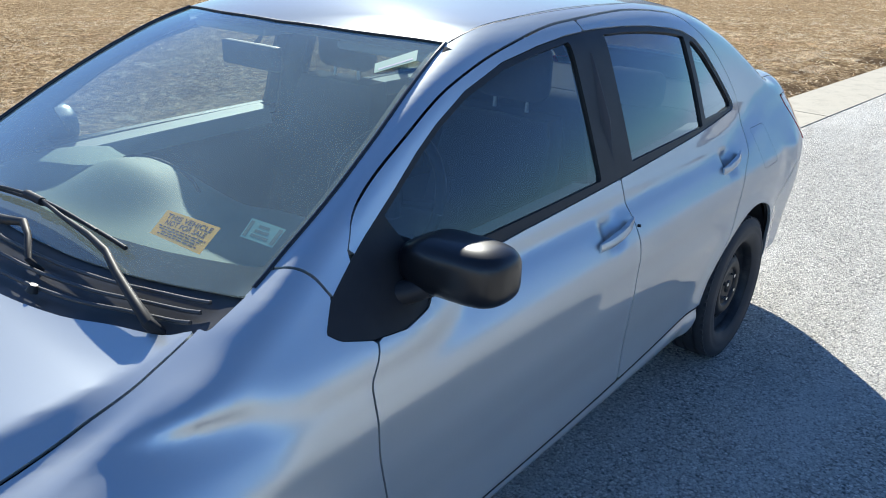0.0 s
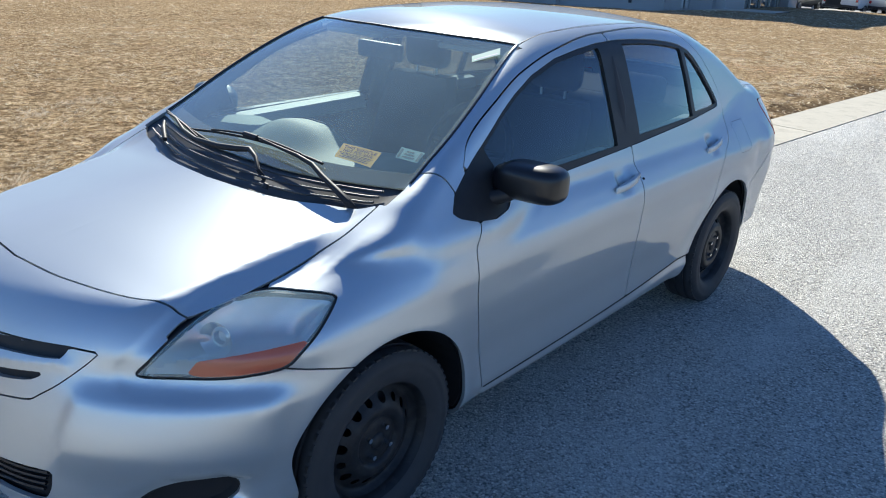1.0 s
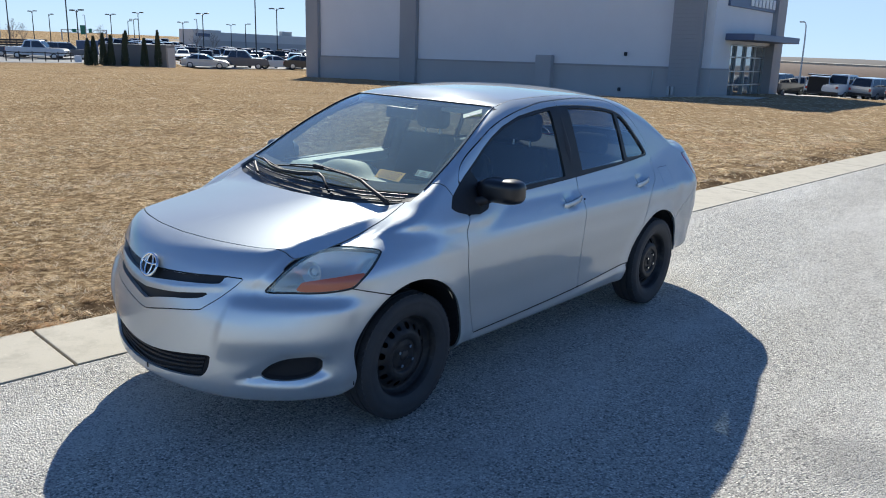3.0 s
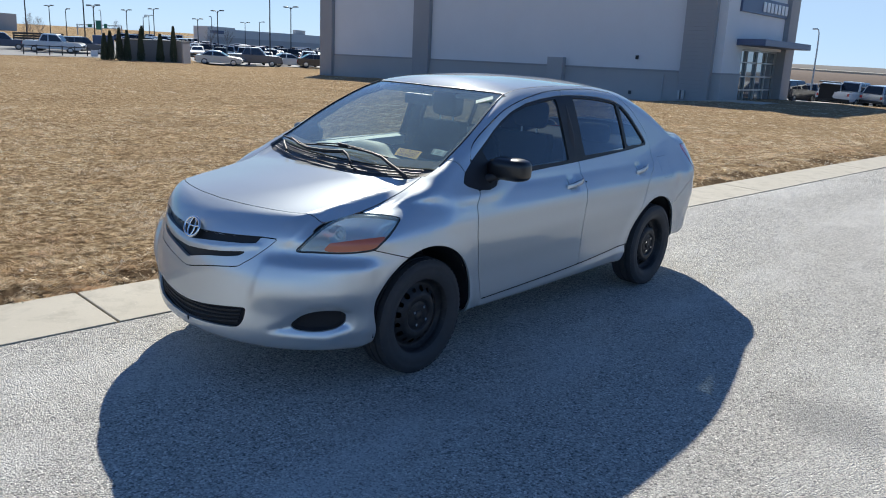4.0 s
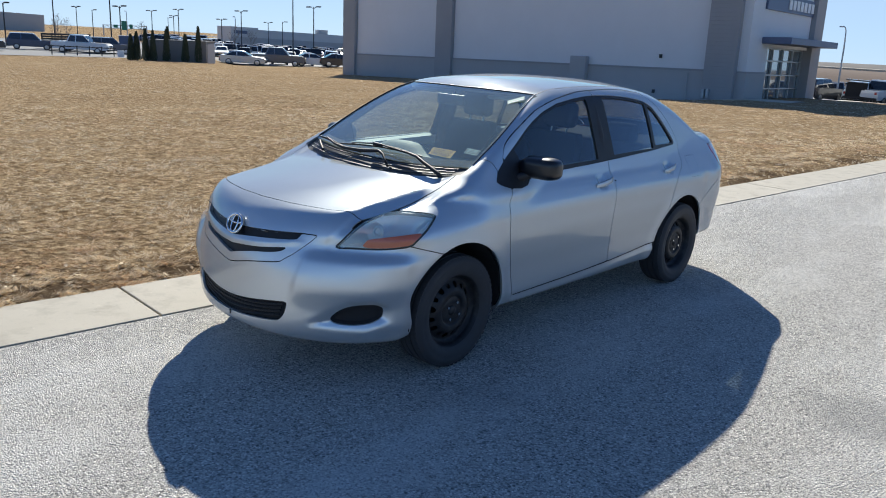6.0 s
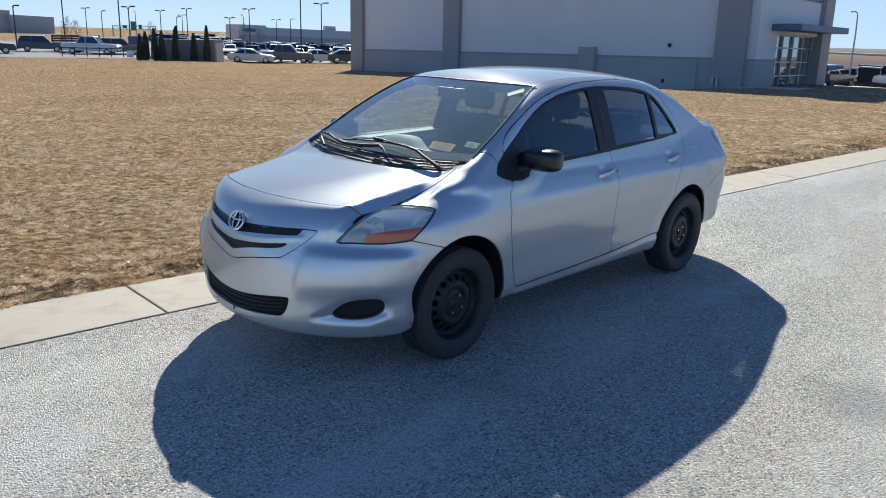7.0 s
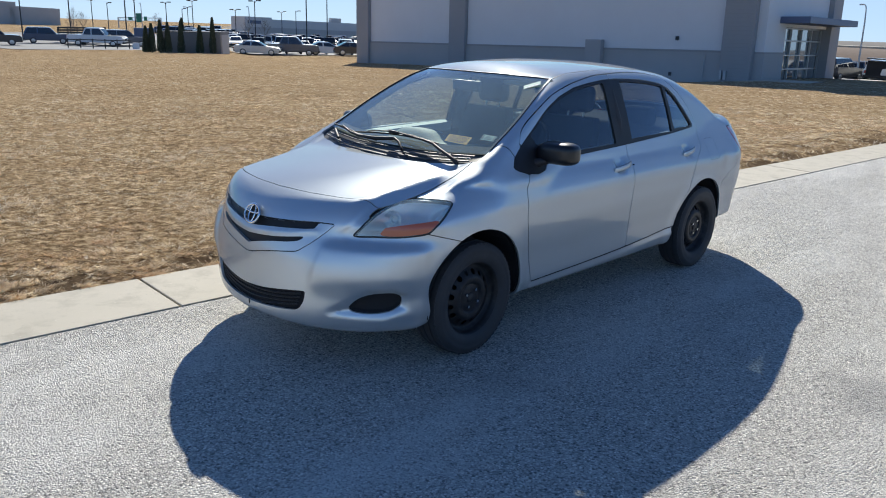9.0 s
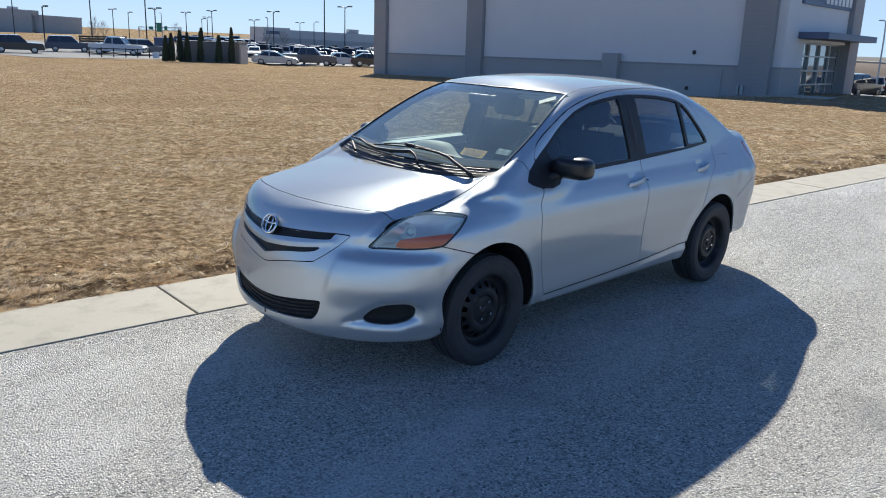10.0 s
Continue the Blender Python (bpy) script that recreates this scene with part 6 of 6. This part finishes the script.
seat(.36, 1.22)
seat(-.36, 1.22)
rear = part("rear_seat", soft_box((-.62, 1.72, .40), (.62, 2.2, .58), .06), CLOTH, sedan, "charcoal cloth rear bench", smooth=60)
part("rear_seat_back", soft_box((-.62, 2.12, .5), (.62, 2.30, 1.04), .06), CLOTH, rear, smooth=60)
for x in (-.36, .36):
    part("rear_headrest", soft_box((x - .12, 2.16, 1.03), (x + .12, 2.27, 1.17), .04), CLOTH, rear, smooth=60)
part("parcel_shelf", soft_box((-.58, 2.28, 1.015), (.58, 2.90, 1.035), .008), CLOTH, sedan)

# door inner sills, pillars and headliner
for side in (-1, 1):
    for y0, y1 in ((.41, 1.27), (1.46, 2.12)):
        vs = []
        for t in np.linspace(0, 1, 14):
            y = y0 + (y1 - y0) * t
            z = .968 + .022 * (y - .41) / .8 + (.0 if y < 1.4 else 0.004)
            x = .722 - .012 * ((y - 1.2) / .8) ** 2 - .02 * float(ease(y, 1.7, 2.3))
            vs += [(side * x, y, z + .016), (side * (x - .055), y, z + .006), (side * (x - .07), y, z - .05), (side * (x - .07), y, z - .42)]
        fs = [(k * 4 + j, k * 4 + j + 1, k * 4 + j + 5, k * 4 + j + 4) for k in range(13) for j in range(3)]
        top = sheet("door_sill_trim", vs, [f for f in fs if f[0] % 4 < 2], PALE_TRIM, sedan, "pale door-top trim", 50)
        sheet("door_card", vs, [f for f in fs if f[0] % 4 == 2], CLOTH, sedan, "dark door card", 50)
    bm = bmesh.new()
    tube(bm, [(side * .705, 1.385, .95), (side * .66, 1.385, 1.15), (side * .59, 1.39, 1.32), (side * .54, 1.40, 1.37)], [.045, .04, .035, .03], 8)
    part("pillar_trim", bm, CLOTH, sedan, smooth=60)
    bm = bmesh.new()
    tube(bm, [(side * .66, .24, 1.02), (side * .632, .42, 1.14), (side * .59, .65, 1.275), (side * .53, .86, 1.375)], .022, 8)
    part("pillar_trim", bm, CLOTH, sedan, smooth=60)
    part("door_inner", soft_box((side * .72 - .03, .37, .35), (side * .72 + .03, 2.2, .955), .02), CLOTH, sedan)
lining = H(lambda x, y, z: np.minimum(np.where(z > 1.2, roof_in(x, y, z), -1) - .004, 1))
across("headliner", panel(lining, deep=.002, proud=-.032, both=True), HEADLINER, "pale grey headliner", 50)
mir = part("rearview_mirror", soft_box((-.115, .685, 1.295), (.115, .715, 1.36), .012), BLACK_TRIM, sedan, "black rear-view mirror")
bar("mirror_stalk", [(0, .70, 1.345), (0, .735, 1.372)], .006, BLACK_TRIM, mir)
for side in (-1, 1):
    part("sun_visor", soft_box((side * .32 - .17, .86, 1.345), (side * .32 + .17, 1.0, 1.368), .009), PALE_TRIM, sedan, "folded sun visor")

# ---- paper stickers inside the windshield ----
def sticker(corners, wide, high, material, name, label):
    """corners: (x, y) on the glass: top left, top right, bottom right, bottom left, as one reads it. Returns a map from its flat plane."""
    tl, tr, br, bl = [Vector(c) for c in corners]

    def at(u, v, off):
        p = tl * (1 - u) * v + tr * u * v + br * u * (1 - v) + bl * (1 - u) * (1 - v)
        return on_glass(p.x, p.y, off)
    n = 8
    vs = [at(i / n, j / n, -.010) for j in range(n + 1) for i in range(n + 1)] + [at(i / n, j / n, -.0105) for j in range(n + 1) for i in range(n + 1)]
    k = (n + 1) ** 2
    fs = [(j * (n + 1) + i, j * (n + 1) + i + 1, (j + 1) * (n + 1) + i + 1, (j + 1) * (n + 1) + i) for j in range(n) for i in range(n)]
    fs += [tuple(q + k for q in reversed(f)) for f in fs]
    paper = sheet(name, vs, fs, material, sedan, label)

    def lay(ob_name, pts, faces, ink, text_label=""):
        return sheet(ob_name, [at(x / wide, y / high, -.0096) for x, y in pts], faces, ink, paper, text_label)

    def words(text, x, y, size, ink):
        cu = bpy.data.curves.new("lettering", "FONT")
        cu.body, cu.size, cu.space_character, cu.offset = text, size, 1.04, 0.045
        ob = new("lettering", cu)
        bpy.context.view_layer.update()
        me = bpy.data.meshes.new_from_object(ob)
        pts = [v.co for v in me.vertices]
        lo, hi = min(p.x for p in pts), max(p.x for p in pts)
        room = wide - 2 * x
        lay("lettering", [(x + (p.x - lo) / (hi - lo) * room, y + p.y) for p in pts], [tuple(f.vertices) for f in me.polygons], ink, f"printed words {text.lower()}")
        bpy.data.objects.remove(ob)
        bpy.data.curves.remove(cu)
        bpy.data.meshes.remove(me)

    def stroke(x0, y0, x1, y1, ink):
        lay("print_bar", [(x0, y0), (x1, y0), (x1, y1), (x0, y1)], [(0, 1, 2, 3)], ink)
    return words, stroke


words, stroke = sticker([(.306, .226), (.466, .242), (.478, .181), (.322, .171)], 16.0, 7.6, ORANGE_PAPER, "windshield_notice", "orange-yellow paper notice with dark lettering")
words("THIS VEHICLE", 1.2, 5.5, 1.95, INK)
words("NOT FOR SALE", 1.9, 3.75, 1.95, INK)
for k, (a, b) in enumerate(((.8, 15.2), (1.4, 14.4), (2.6, 13.6), (1.8, 14.0))):
    y0 = 2.85 - k * .68
    x = a
    while x < b:
        w = rng.uniform(.6, 1.7)
        stroke(x, y0, min(x + w, b), y0 + .34, INK)
        x += w + .3
words, stroke = sticker([(.510, .286), (.600, .296), (.607, .255), (.522, .245)], 9.0, 5.2, TEAL_PAPER, "windshield_permit", "teal permit sticker with dark border print")
stroke(.3, .5, 1.3, 4.7, DARK_INK), stroke(7.7, .5, 8.7, 4.7, DARK_INK)
for k in range(3):
    stroke(2.2 + .3 * k, .9 + k * 1.3, 6.8 - .6 * k, 1.6 + k * 1.3, DARK_INK)
words, stroke = sticker([(.430, .715), (.500, .785), (.522, .755), (.452, .690)], 9.0, 4.0, PALE_PAPER, "windshield_label", "pale green label high on the windshield")
stroke(.8, .7, 8.2, 1.3, WHITE_SIGN)
